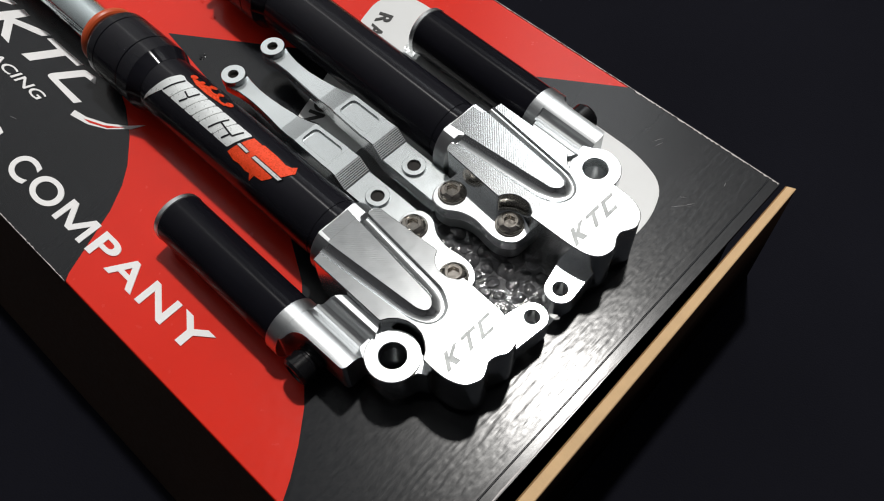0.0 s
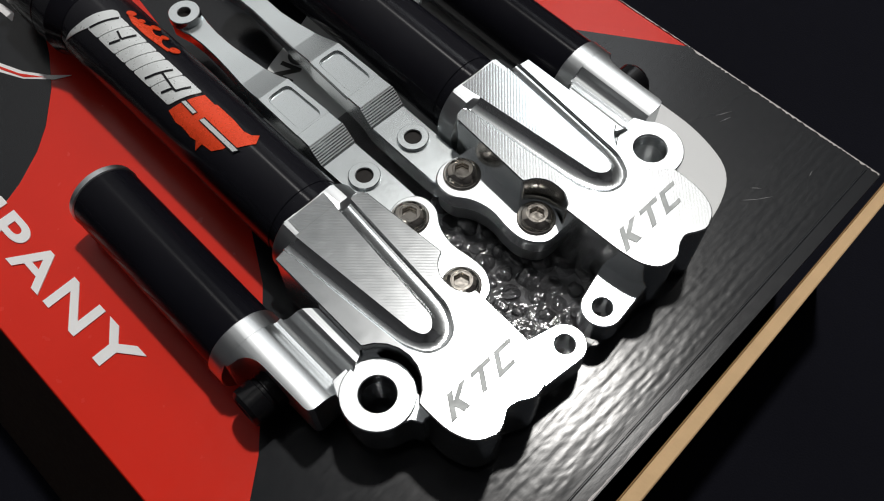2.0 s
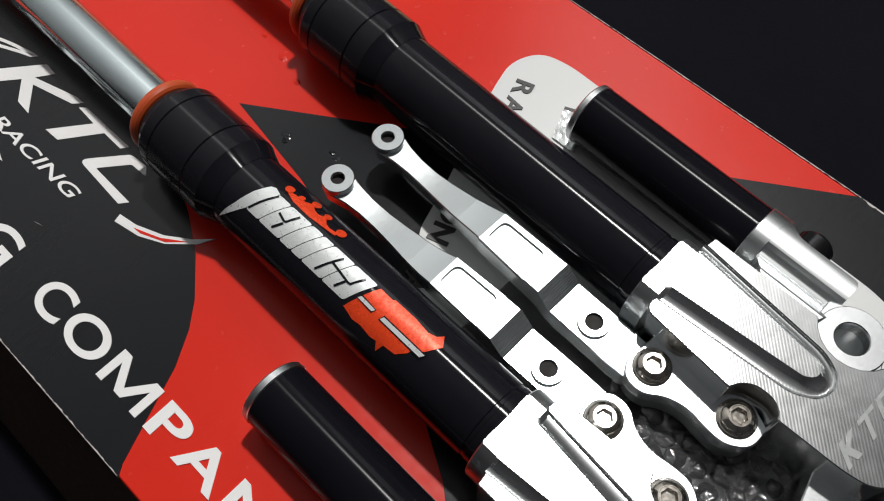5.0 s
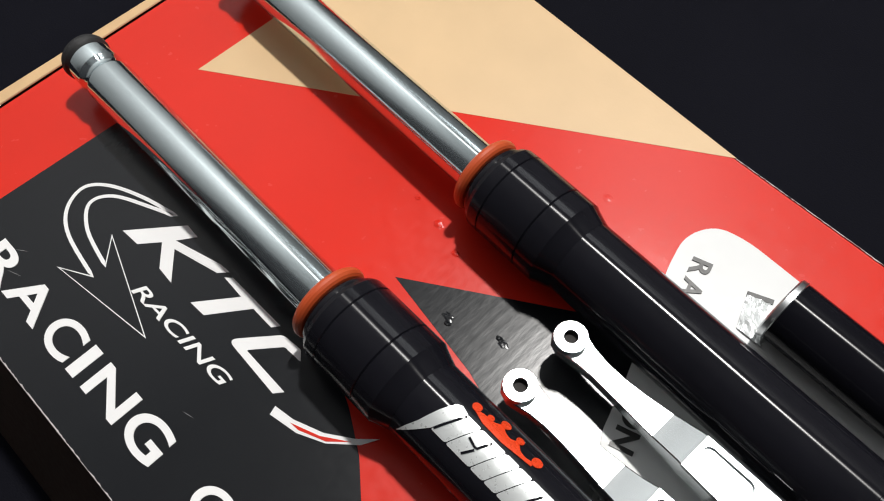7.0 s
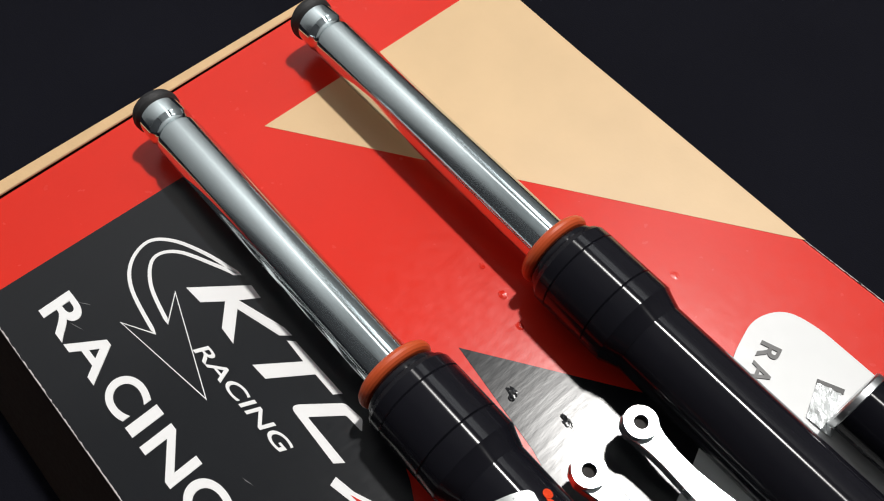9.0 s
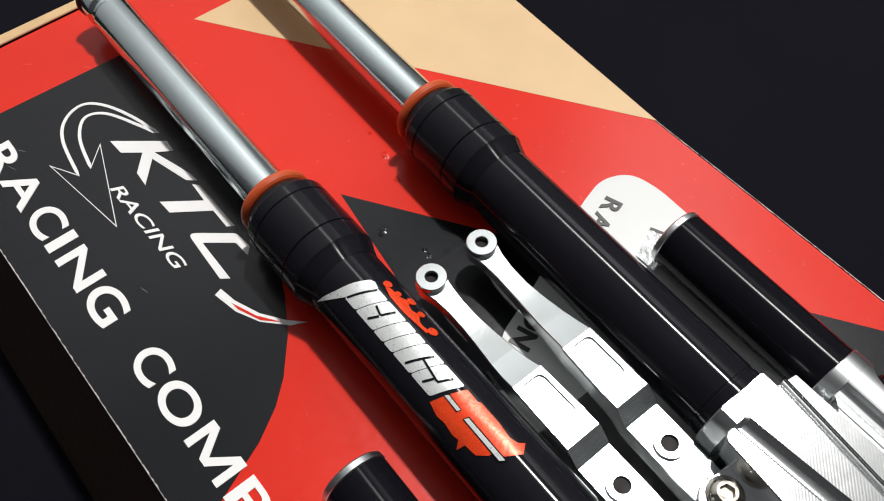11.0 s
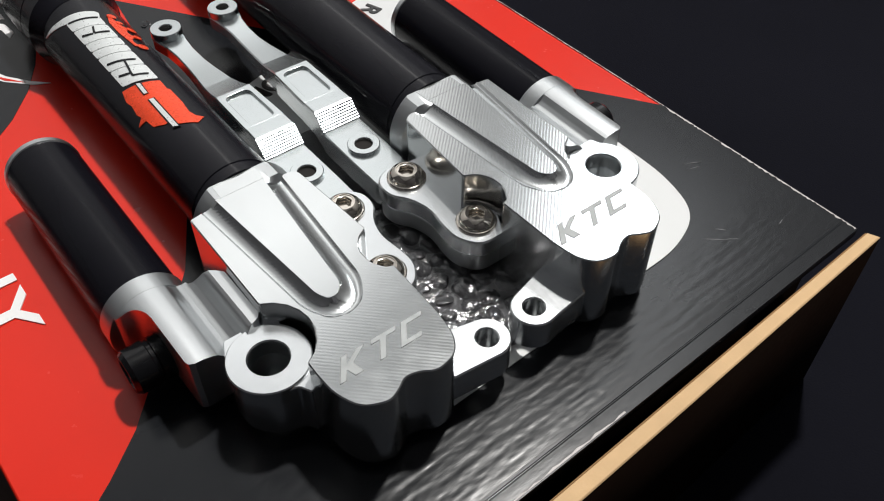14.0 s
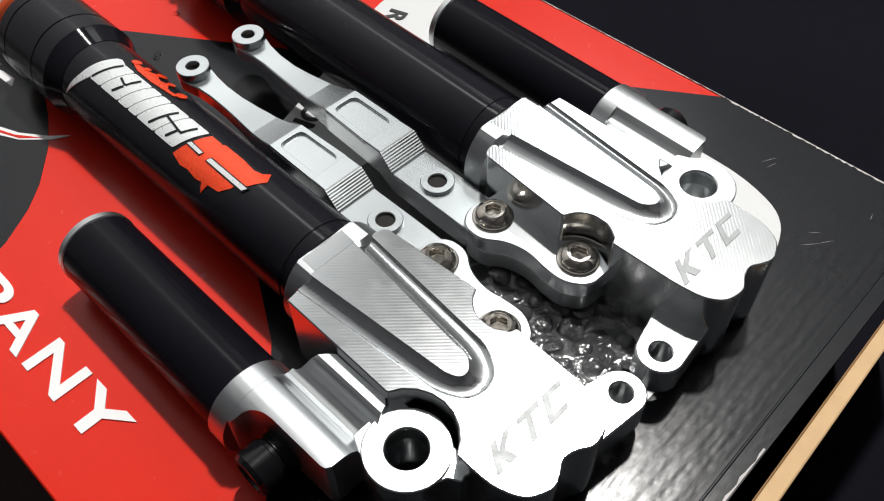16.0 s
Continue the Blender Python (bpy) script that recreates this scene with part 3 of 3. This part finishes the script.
    part("dust_seal", lathe([(-0.0320, 0.0124), (-0.0320, 0.0165), (-0.0308, 0.0180), (-0.0295, 0.0185), (-0.0285, 0.0185), (-0.0275, 0.0206), (-0.0255, 0.0216), (-0.0200, 0.0218), (-0.0196, 0.0213), (-0.0190, 0.0218),
                             (0.0030, 0.0218), (0.0034, 0.0212), (0.0040, 0.0218), (0.0140, 0.0218), (0.0150, 0.0212), (0.0180, 0.0200), (0.0225, 0.0184), (0.0225, 0.0150)], z=Z), ANOD, leg, "black flared collar")
    tube = part("outer_tube", lathe([(0.0215, 0.0150), (0.0215, 0.0182), (0.1668, 0.0182), (0.1671, 0.0178), (0.1686, 0.0178), (0.1689, 0.0182), (0.1727, 0.0182), (0.1727, 0.0150)], z=Z), ANOD, leg, "gloss black outer tube")

    # axle block
    cut = [(0.2438 + 0.0156 * math.cos(a), 0.0305 - 0.0156 * math.sin(a)) for a in [radians(157 - 134 * i / 8) for i in range(9)]]
    wide, thin = 0.0246, 0.0188
    rim = [(0.1812, 0.0238)] + cut + [(0.263, wide), (0.2725, wide - 0.0002), (0.2815, 0.0205), (0.2848, 0.0125), (0.2828, 0.0078), (0.2806, 0.0045),
           (0.2816, 0.0000), (0.2850, -0.0050), (0.2835, -0.0130), (0.2775, -thin + 0.0016), (0.268, -thin), (0.2420, -thin - 0.0010), (0.2415, -0.0175), (0.2365, -0.0142), (0.2290, -0.0146), (0.2245, -0.0180), (0.2225, -0.0222), (0.183, -0.0198), (0.1808, -0.0172)]
    rim_r = [0.001] + [0.0008] + [0.0] * 7 + [0.0008, 0.004, 0.007, 0.006, 0.004, 0.002, 0.002, 0.002, 0.004, 0.006, 0.006, 0.004, 0.002, 0.004, 0.004, 0.004, 0.003, 0.001, 0.002, 0.002]
    outline = rounded(flip(rim), rim_r)
    groove = rounded(flip([(0.1790, 0.0190), (0.2400, 0.0138), (0.2480, 0.0095), (0.2502, 0.0035), (0.2482, -0.0028), (0.2400, -0.0080), (0.1790, -0.0136)]), [0, 0.004, 0.003, 0.003, 0.003, 0.004, 0])
    core = [(0.232 + (x - 0.232) * 0.985, s * 0.003 + (y - s * 0.003) * 0.985) for x, y in outline]
    body = slab([core], 0.1045, 0.1335, 0.0002)      # the floor of the groove, a little inside the outer wall
    # flats on both sides of the groove, joined behind its tip
    tip = groove[1:-1]
    front_out, front_in = flip([(0.1806, 0.0187)])[0], flip([(0.1804, -0.0132)])[0]
    add(body, slab([open_ring(outline, tip, front_out, front_in)], 0.1040, 0.1370, 0.0004))
    top = rounded(flip([(0.1802, 0.0126), (0.2385, 0.0081), (0.2424, 0.0062), (0.2428, 0.0030), (0.2395, -0.0004), (0.1802, -0.0066)]), [0, 0.002, 0.003, 0.003, 0.003, 0])
    add(body, loft(top, top, 0.1330, 0.1390))
    back = flip([(0.1733, 0.0102), (0.1803, 0.0106), (0.1803, -0.0068), (0.1733, -0.0072)])
    add(body, loft(back, back, 0.1380, 0.13905))
    # a hollow milled round the tongue, from its edge out to the flats
    inner_line = spaced(top, 48)
    outer_line = spaced([flip([(0.1800, 0.0188)])[0]] + tip + [flip([(0.1800, -0.0134)])[0]], 48)
    hollow, rings = bmesh.new(), []
    for k in range(17):
        u = k / 16
        if u < 0.86:
            zz = 0.1388 - 0.0029 * (1 - (1 - u / 0.86) ** 2)
        else:
            zz = 0.1359 + 0.0007 * ((u - 0.86) / 0.14) ** 2
        rings.append([hollow.verts.new((p[0] + (q[0] - p[0]) * u, p[1] + (q[1] - p[1]) * u, zz)) for p, q in zip(inner_line, outer_line)])
    rings.append([hollow.verts.new((q[0], q[1], 0.1330)) for q in outer_line])
    for a, b in zip(rings, rings[1:]):
        for i in range(47):
            hollow.faces.new((a[i], a[i + 1], b[i + 1], b[i]))
    for i in (0, 47):
        hollow.faces.new([ring[i] for ring in rings])
    add(body, hollow)
    block = part("axle_block", body, alu, leg, "bright milled aluminium lower block")
    collar = lathe([(0.1726, 0.0150), (0.1726, 0.0206), (0.1731, 0.0211), (0.1812, 0.0211), (0.1830, 0.0180), (0.1830, 0.0150)], z=Z, n=160)
    for vert in collar.verts:
        vert.co.z = min(vert.co.z, 0.1389)      # its back is milled flat, level with the tongue
    part("block_collar", collar, ALU_TURNED, leg, "turned aluminium collar")
    for shape in MARK:
        pts = slanted(shape, 0.2703, -0.0174, 0.0290, 0.0082, 0.68, 90) if s > 0 else slanted(shape, 0.2710, -0.0212, 0.0278, 0.0082, 0.68, 89)
        part("engraved_bar", slab([pts], 0.1366, 0.1372, 0.0001), ETCH, block, "grey engraved bar of the maker's mark", smooth=False)

    # axle eye
    eye = (0.2438, s * 0.0305)
    part("axle_eye", ring_with_bore(eye, s), ALU, leg, "thick aluminium ring with a bore")
    # lug with a hole
    lug = (0.2757, s * -0.0329)
    web = hull_outline([circle(*lug, 0.0083, 28), flip([(0.2625, -0.015), (0.2815, -0.013)])])
    part("lug", slab([web, circle(*lug, 0.0038, 24)], 0.1080, 0.1210, 0.0005), ALU, leg, "small eared lug with a hole")

    # caliper bracket in two plates, with bolts
    b1, b2 = (0.1966, s * -0.0296), (0.2320, s * -0.0230)
    plate = rounded(flip([(0.1885, -0.0250), (0.1868, -0.0330), (0.1915, -0.0408), (0.2010, -0.0410), (0.2075, -0.0355), (0.2165, -0.0330), (0.2265, -0.0345), (0.2345, -0.0345), (0.2430, -0.0290), (0.2430, -0.0180), (0.225, -0.010), (0.19, -0.010)]),
                    [0.003, 0.004, 0.005, 0.005, 0.007, 0.01, 0.005, 0.006, 0.005, 0.002, 0.001, 0.001])
    part("caliper_plate", slab([plate], 0.1140, 0.1215, 0.0006), ALU, leg, "waisted aluminium mounting plate")
    inner = [(0.215 + (x - 0.215) * 0.97, s * -0.025 + (y - s * -0.025) * 0.95) for x, y in plate]
    part("caliper_plate", slab([inner], 0.1055, 0.1141, 0.0006), ALU_TURNED, leg, "lower aluminium mounting plate")
    for bx, by in (b1, b2):
        bolt = part("bolt", upright([(0.0035, 0.1215), (0.0077, 0.1215), (0.0078, 0.1221), (0.0074, 0.1225), (0.0071, 0.1226), (0.0070, 0.1232), (0.0064, 0.1244), (0.0055, 0.1253), (0.0043, 0.1259), (0.0040, 0.1259), (0.0039, 0.1254), (0.0039, 0.1228)], bx, by), STEEL, leg, "button-head stainless bolt")
        part("socket_floor", upright([(0.0001, 0.1229), (0.0039, 0.1229), (0.0039, 0.1233), (0.0001, 0.1233)], bx, by, n=20), STEEL, bolt)
        sock = [(bx + 0.0032 * math.cos(radians(60 * i + 15)), by + 0.0032 * math.sin(radians(60 * i + 15))) for i in range(6)]
        part("hex_socket", slab([circle(bx, by, 0.0041, 24), sock], 0.1228, 0.1256, 0.0002), STEEL, bolt, "", smooth=False)

    # lever bracket bolted under the plate
    lever(leg, s)
    canister(leg, s)
    return leg, tube


def spaced(pts, n):
    """The same line with n points at even steps."""
    d = [0.0]
    for a, b in zip(pts, pts[1:]):
        d.append(d[-1] + math.hypot(b[0] - a[0], b[1] - a[1]))
    out, k = [], 0
    for i in range(n):
        want = d[-1] * i / (n - 1)
        while k < len(d) - 2 and d[k + 1] < want:
            k += 1
        u = (want - d[k]) / max(1e-9, d[k + 1] - d[k])
        out.append((pts[k][0] + (pts[k + 1][0] - pts[k][0]) * u, pts[k][1] + (pts[k + 1][1] - pts[k][1]) * u))
    return out


def open_ring(outer, hole_tip, front_out, front_in):
    """The outline of a plate that is open at its front, with the groove's sides."""
    return outer + [front_in] + hole_tip[::-1] + [front_out]


def hull_outline(groups):
    pts = sorted({(round(x, 6), round(y, 6)) for g in groups for x, y in g})

    def half(ps):
        out = []
        for p in ps:
            while len(out) > 1 and (out[-1][0] - out[-2][0]) * (p[1] - out[-2][1]) - (out[-1][1] - out[-2][1]) * (p[0] - out[-2][0]) <= 0:
                out.pop()
            out.append(p)
        return out
    a, b = half(pts), half(pts[::-1])
    return a[:-1] + b[:-1]


def ring_with_bore(eye, s):
    bm = slab([circle(*eye, 0.0138), circle(*eye, 0.0067)], 0.1220, 0.1293, 0.0004)
    foot = [(x, s * y) for x, y in [(0.2285, 0.0385), (0.2285, 0.020), (0.2600, 0.020), (0.2625, 0.0265), (0.2585, 0.0285), (0.2555, 0.0375), (0.2485, 0.0432), (0.2385, 0.0432)]]
    add(bm, slab([rounded(foot, [0.001, 0.001, 0.001, 0.001, 0.001, 0.004, 0.004, 0.004]), circle(*eye, 0.0067)], 0.1060, 0.1283, 0.0004))
    return bm


def lever(leg, s):
    def at(x, v):
        return (x, s * (v - 0.0308))
    # rows along the arm: x, half widths (outer, inner), bottom, top
    rows = [(0.0395, 0.0030, 0.0030, 0.1160, 0.1212), (0.0415, 0.0056, 0.0056, 0.1160, 0.1215), (0.0465, 0.0073, 0.0073, 0.1160, 0.1217), (0.0515, 0.0064, 0.0064, 0.1160, 0.1217), (0.0560, 0.0052, 0.0056, 0.1157, 0.1214),
            (0.0640, 0.0044, 0.0050, 0.1150, 0.1209), (0.0740, 0.0045, 0.0052, 0.1145, 0.1206), (0.0840, 0.0054, 0.0058, 0.1145, 0.1211), (0.0920, 0.0064, 0.0064, 0.1145, 0.1218), (0.0962, 0.0069, 0.0066, 0.1145, 0.1222),
            (0.1040, 0.0078, 0.0072, 0.1150, 0.1240), (0.1090, 0.0082, 0.0078, 0.1150, 0.1257), (0.1110, 0.0083, 0.0082, 0.1150, 0.1263), (0.1112, 0.0083, 0.0082, 0.1150, 0.1251), (0.1368, 0.0087, 0.0091, 0.1150, 0.1251), (0.1372, 0.0089, 0.0091, 0.1150, 0.1264), (0.1450, 0.0092, 0.0091, 0.1140, 0.1265), (0.1454, 0.0092, 0.0091, 0.1138, 0.1263),
            (0.1520, 0.0092, 0.0091, 0.1090, 0.1194), (0.1525, 0.0092, 0.0091, 0.1090, 0.1191), (0.1750, 0.0092, 0.0092, 0.1090, 0.1191), (0.1900, 0.0088, 0.0090, 0.1090, 0.1191), (0.2000, 0.0060, 0.0060, 0.1090, 0.1191)]
    bm = bmesh.new()
    rings = []
    for x, a, b, z0, z1 in rows:
        c = 0.0005
        sec = [(-b, z0), (a, z0), (a, z1 - c), (a - c, z1), (-b + c, z1), (-b, z1 - c)]
        rings.append([bm.verts.new((x, at(0, v)[1], z)) for v, z in sec])
    for p, q in zip(rings, rings[1:]):
        for i in range(6):
            bm.faces.new((p[i], p[(i + 1) % 6], q[(i + 1) % 6], q[i]))
    bm.faces.new(rings[0])
    bm.faces.new(rings[-1])
    arm = part("lever_arm", bm, ALU_ARM, leg, "satin aluminium lever with a stepped end", sharp=6)
    end = at(0.0467, 0.0)
    part("threaded_boss", slab([circle(*end, 0.0073, 32), circle(*end, 0.0029, 20)], 0.1214, 0.1252, 0.0003), ALU_ARM, arm, "raised ring with a threaded hole")
    # dark disc gives the hole its inner shade
    part("bore", upright([(0.0001, 0.1216), (0.0030, 0.1216), (0.0030, 0.1222), (0.0001, 0.1222)], *end, n=20), BORE_SHADE, arm)
    low = at(0.1682, 0.0)
    part("spacer_ring", slab([circle(*low, 0.0068, 32), circle(*low, 0.0036, 20)], 0.1189, 0.1208, 0.0003), ALU_ARM, arm, "flat ring round a hole")
    part("bore", upright([(0.0001, 0.1189), (0.0037, 0.1189), (0.0037, 0.1195), (0.0001, 0.1195)], *low, n=20), BORE_SHADE, arm)
    slot = rounded([at(0.1132, 0.0056), at(0.1360, 0.0060), at(0.1360, -0.0062), at(0.1132, -0.0058)], 0.0034)
    land = rounded([at(0.1108, 0.0082), at(0.1373, 0.0088), at(0.1373, -0.0090), at(0.1108, -0.0081)], 0.0003, 2)
    deck = slab([land, slot], 0.1249, 0.1264, 0.0002)
    part("pocket_rim", deck, ALU_ARM, arm, "raised land round a milled pocket", smooth=False)
    for k in range(8):
        x = 0.1454 + 0.00082 * k
        z = 0.1263 - (x - 0.1454) / 0.0066 * 0.0069
        y0, y1 = at(0, 0.0091)[1], at(0, -0.0090)[1]
        ridge = bmesh.new()
        ring = []
        for y in (y0, y1):
            ring.append([ridge.verts.new((x + dx, y, z + dz)) for dx, dz in ((0.0, -0.00005), (0.00064, -0.00034), (0.00082, -0.00090))])
        for q in range(3):
            ridge.faces.new((ring[0][q], ring[0][(q + 1) % 3], ring[1][(q + 1) % 3], ring[1][q]))
        ridge.faces.new(ring[0])
        ridge.faces.new(ring[1])
        part("grip_ridge", ridge, ALU_ARM, arm, smooth=False)


def canister(leg, s):
    v, z = s * (0.0484 if s > 0 else 0.0500), 0.1150 if s > 0 else 0.1155
    can = part("canister", lathe([(0.0965, 0.0090), (0.0965, 0.0137), (0.0975, 0.0145), (0.1000, 0.0148), (0.1905, 0.0148), (0.191, 0.012)], y=v, z=z), SATIN, leg, "black gas canister")
    part("end_ring", lathe([(0.0955, 0.0126), (0.0953, 0.0142), (0.0960, 0.0149), (0.0985, 0.0151), (0.0990, 0.0145)], y=v, z=z), ALU_TURNED, can, "bright machined end ring")
    # aluminium head: a turned neck, then a fluted bar that joins the eye
    part("canister_neck", lathe([(0.1884, 0.0120), (0.1884, 0.0152), (0.1888, 0.0156), (0.1961, 0.0156), (0.1963, 0.0153), (0.1963, 0.0080)], y=v, z=z), ALU_TURNED, leg, "turned aluminium canister neck")

    def crest(w):
        """Height of the head's back over its width: round shoulder, ridge, flute and a flat ledge."""
        if w > 0.0425:
            return z + math.sqrt(max(0.0, 0.01557 ** 2 - (w - abs(v)) ** 2))
        edge_z = z + math.sqrt(0.01557 ** 2 - (0.0425 - abs(v)) ** 2)
        marks = ((0.0240, 0.1318), (0.0285, 0.1317), (0.0296, 0.1311), (0.0314, 0.1290), (0.0334, 0.1270), (0.0354, 0.1259), (0.0374, 0.1256), (0.0392, 0.1262), (0.0408, 0.1274), (0.0425, edge_z))
        for (w0, z0), (w1, z1) in zip(marks, marks[1:]):
            if w <= w1:
                return z0 + (z1 - z0) * (w - w0) / (w1 - w0)
        return edge_z
    stations = ((0.1962, 0.0356, 0.0615), (0.1975, 0.0352, 0.0612), (0.1985, 0.0340, 0.0595), (0.1993, 0.0322, 0.0572), (0.2003, 0.0302, 0.0557), (0.2015, 0.0284, 0.0546), (0.2030, 0.0266, 0.0537), (0.2045, 0.0252, 0.0531),
                (0.2056, 0.0244, 0.0528), (0.2080, 0.0244, 0.0525), (0.2280, 0.0244, 0.0522), (0.2296, 0.0256, 0.0522), (0.2308, 0.0285, 0.0521), (0.2320, 0.0315, 0.0517), (0.2330, 0.0340, 0.0500))
    grid = sorted([0.0244 + 0.0371 * k / 44 for k in range(45)] + [0.0285, 0.0296, 0.0314, 0.0334, 0.0354, 0.0374, 0.0392, 0.0408, 0.0425])
    head, rings = bmesh.new(), []
    for x, w0, w1 in stations:
        row = [(w0, 0.1070)]
        ws = [max(w0, min(w1, w)) for w in grid]
        row += [(w, crest(w)) for w in ws] + [(w1, 0.1070)]
        rings.append([head.verts.new((x, s * w, zz)) for w, zz in row])
    for p, q in zip(rings, rings[1:]):
        for k in range(len(p)):
            head.faces.new((p[k], p[(k + 1) % len(p)], q[(k + 1) % len(p)], q[k]))
    head.faces.new(rings[0])
    head.faces.new(rings[-1])
    bmesh.ops.remove_doubles(head, verts=head.verts, dist=1e-6)
    part("canister_head", head, ALU_TURNED, leg, "fluted aluminium head joining the axle eye")
    knob = lathe([(0.0490, 0.0062), (0.0492, 0.0081), (0.0562, 0.0083), (0.0566, 0.0077), (0.0578, 0.0077), (0.0582, 0.0083), (0.0650, 0.0082), (0.0666, 0.0070), (0.0666, 0.0054), (0.0658, 0.0052)], n=36)
    for vert in knob.verts:
        vert.co = (0.2100 + vert.co.y, s * vert.co.x, 0.1138 + vert.co.z)
    part("adjuster_knob", knob, KNOB, leg, "black adjuster knob")


def sticker(leg, tube, s):
    """Foil decal wrapped on the tube: pale slanted panels, dark slits and a red tail (plain shapes)."""
    def wrap(pts, lift, name, mat, thick=0.00035, label="", shift=0.0):
        bm = slab([pts], 0.0, thick, 0.0)
        bmesh.ops.subdivide_edges(bm, edges=[e for e in bm.edges if e.calc_length() > 0.003], cuts=4, use_grid_fill=False)
        bmesh.ops.triangulate(bm, faces=bm.faces)
        for vert in bm.verts:
            a, r = (vert.co.y + shift) / 0.0182, 0.0182 + lift + vert.co.z
            vert.co = (vert.co.x, r * math.sin(a), ZA + r * math.cos(a))
        part(name, bm, mat, decal, label)
    decal = part("foil_decal", lathe([(0.046, 0.0170), (0.0462, 0.0180), (0.047, 0.0170)], z=ZA), SILVERFOIL, leg, "wrapped silver and red foil decal")
    lo, hi = -0.0097, 0.0038

    def edge(x):
        return (x, lo), (x + 0.0064, hi)
    wrap([(0.0262, -0.0225), (0.0288, -0.0165), (0.0318, -0.0108), (0.0352, -0.0022), (0.0384, 0.0040), (0.0404, 0.0050), (0.0440, 0.0040), (0.0374, -0.0094)], 0.0, "decal_panel", SILVERFOIL)
    cuts = (0.0373, 0.0453, 0.0580, 0.0650, 0.0713, 0.0834, 0.0963)
    for x0, x1 in zip(cuts, cuts[1:]):
        (p, q), (r, t) = edge(x0 + 0.0002), edge(x1 - 0.0002)
        wrap(rounded([p, r, t, q], 0.0012, 3), 0.0, "decal_panel", SILVERFOIL)
    for line in ([(0.0384, -0.0087), (0.0445, 0.0030)], [(0.0505, -0.0018), (0.0546, -0.0030), (0.0556, -0.0027), (0.0582, 0.0025)], [(0.0523, -0.0080), (0.0552, -0.0038)],
                 [(0.0786, -0.0083), (0.0846, 0.0022)], [(0.0826, -0.0018), (0.0932, -0.0035), (0.0943, -0.0033), (0.0973, 0.0020)], [(0.0896, -0.0080), (0.0921, -0.0038)]):
        wrap(ribbon(line, 0.0009, False), 0.0003, "decal_slit", ANOD)
    wrap([(0.0978, -0.0112), (0.1006, -0.0046), (0.1042, 0.0036), (0.1110, 0.0034), (0.1118, 0.0042), (0.1225, 0.0042), (0.1300, 0.0034), (0.1335, 0.0045), (0.1352, 0.0070), (0.1382, 0.0030), (0.1345, -0.0030), (0.1306, -0.0050),
          (0.1300, -0.0074), (0.1262, -0.0112), (0.1205, -0.0118), (0.1190, -0.0160), (0.1170, -0.0124), (0.1140, -0.0130), (0.1080, -0.0122), (0.1040, -0.0128)], 0.0, "decal_panel", REDFOIL, label="red foil patch")
    for bar in ([(0.1002, -0.0053), (0.1012, -0.0031), (0.1094, -0.0037), (0.1086, -0.0058)], [(0.1125, -0.0058), (0.1134, -0.0032), (0.1362, -0.0034), (0.1348, -0.0062)]):
        wrap(bar, 0.0002, "decal_slit", ANOD)
        mid = (sum(x for x, y in bar) / 4, sum(y for x, y in bar) / 4)
        wrap([(mid[0] + (x - mid[0]) * 0.96, mid[1] + (y - mid[1]) * 0.62) for x, y in bar], 0.0005, "decal_stroke", SILVERFOIL)
    for cx, cy, r in ((0.0440, 0.0092, 0.0021), (0.0505, 0.0100, 0.0015), (0.0562, 0.0132, 0.0022), (0.0642, 0.0122, 0.0018), (0.0742, 0.0102, 0.0023)):
        wrap(circle(cx, cy, r, 16), 0.0002, "decal_dot", REDFOIL)
    wrap(curved([(0.0442, 0.0074), (0.0470, 0.0090), (0.0500, 0.0094), (0.0530, 0.0100), (0.0556, 0.0122), (0.0580, 0.0102), (0.0612, 0.0096), (0.0640, 0.0112), (0.0668, 0.0088), (0.0700, 0.0082), (0.0738, 0.0094)], 3) + [(0.0735, 0.0070), (0.0600, 0.0054), (0.0500, 0.0056)], 0.0, "decal_stroke", REDFOIL)


leg_b, tube_b = fork(1, pose(0.0008, 0.0613, 0, 0, 0, -1.93), ALU_DN)
tagged(leg_b, "black motorcycle fork leg with chrome tube and milled aluminium foot", "motorcycle part", "pair of fork legs")
leg_a, tube_a = fork(-1, pose(-0.0012, -0.0311, 0, 0, 0, -0.82), ALU_UP)
tagged(leg_a, "black motorcycle fork leg with chrome tube and foil decal", "motorcycle part", "pair of fork legs")
sticker(leg_a, tube_a, -1)
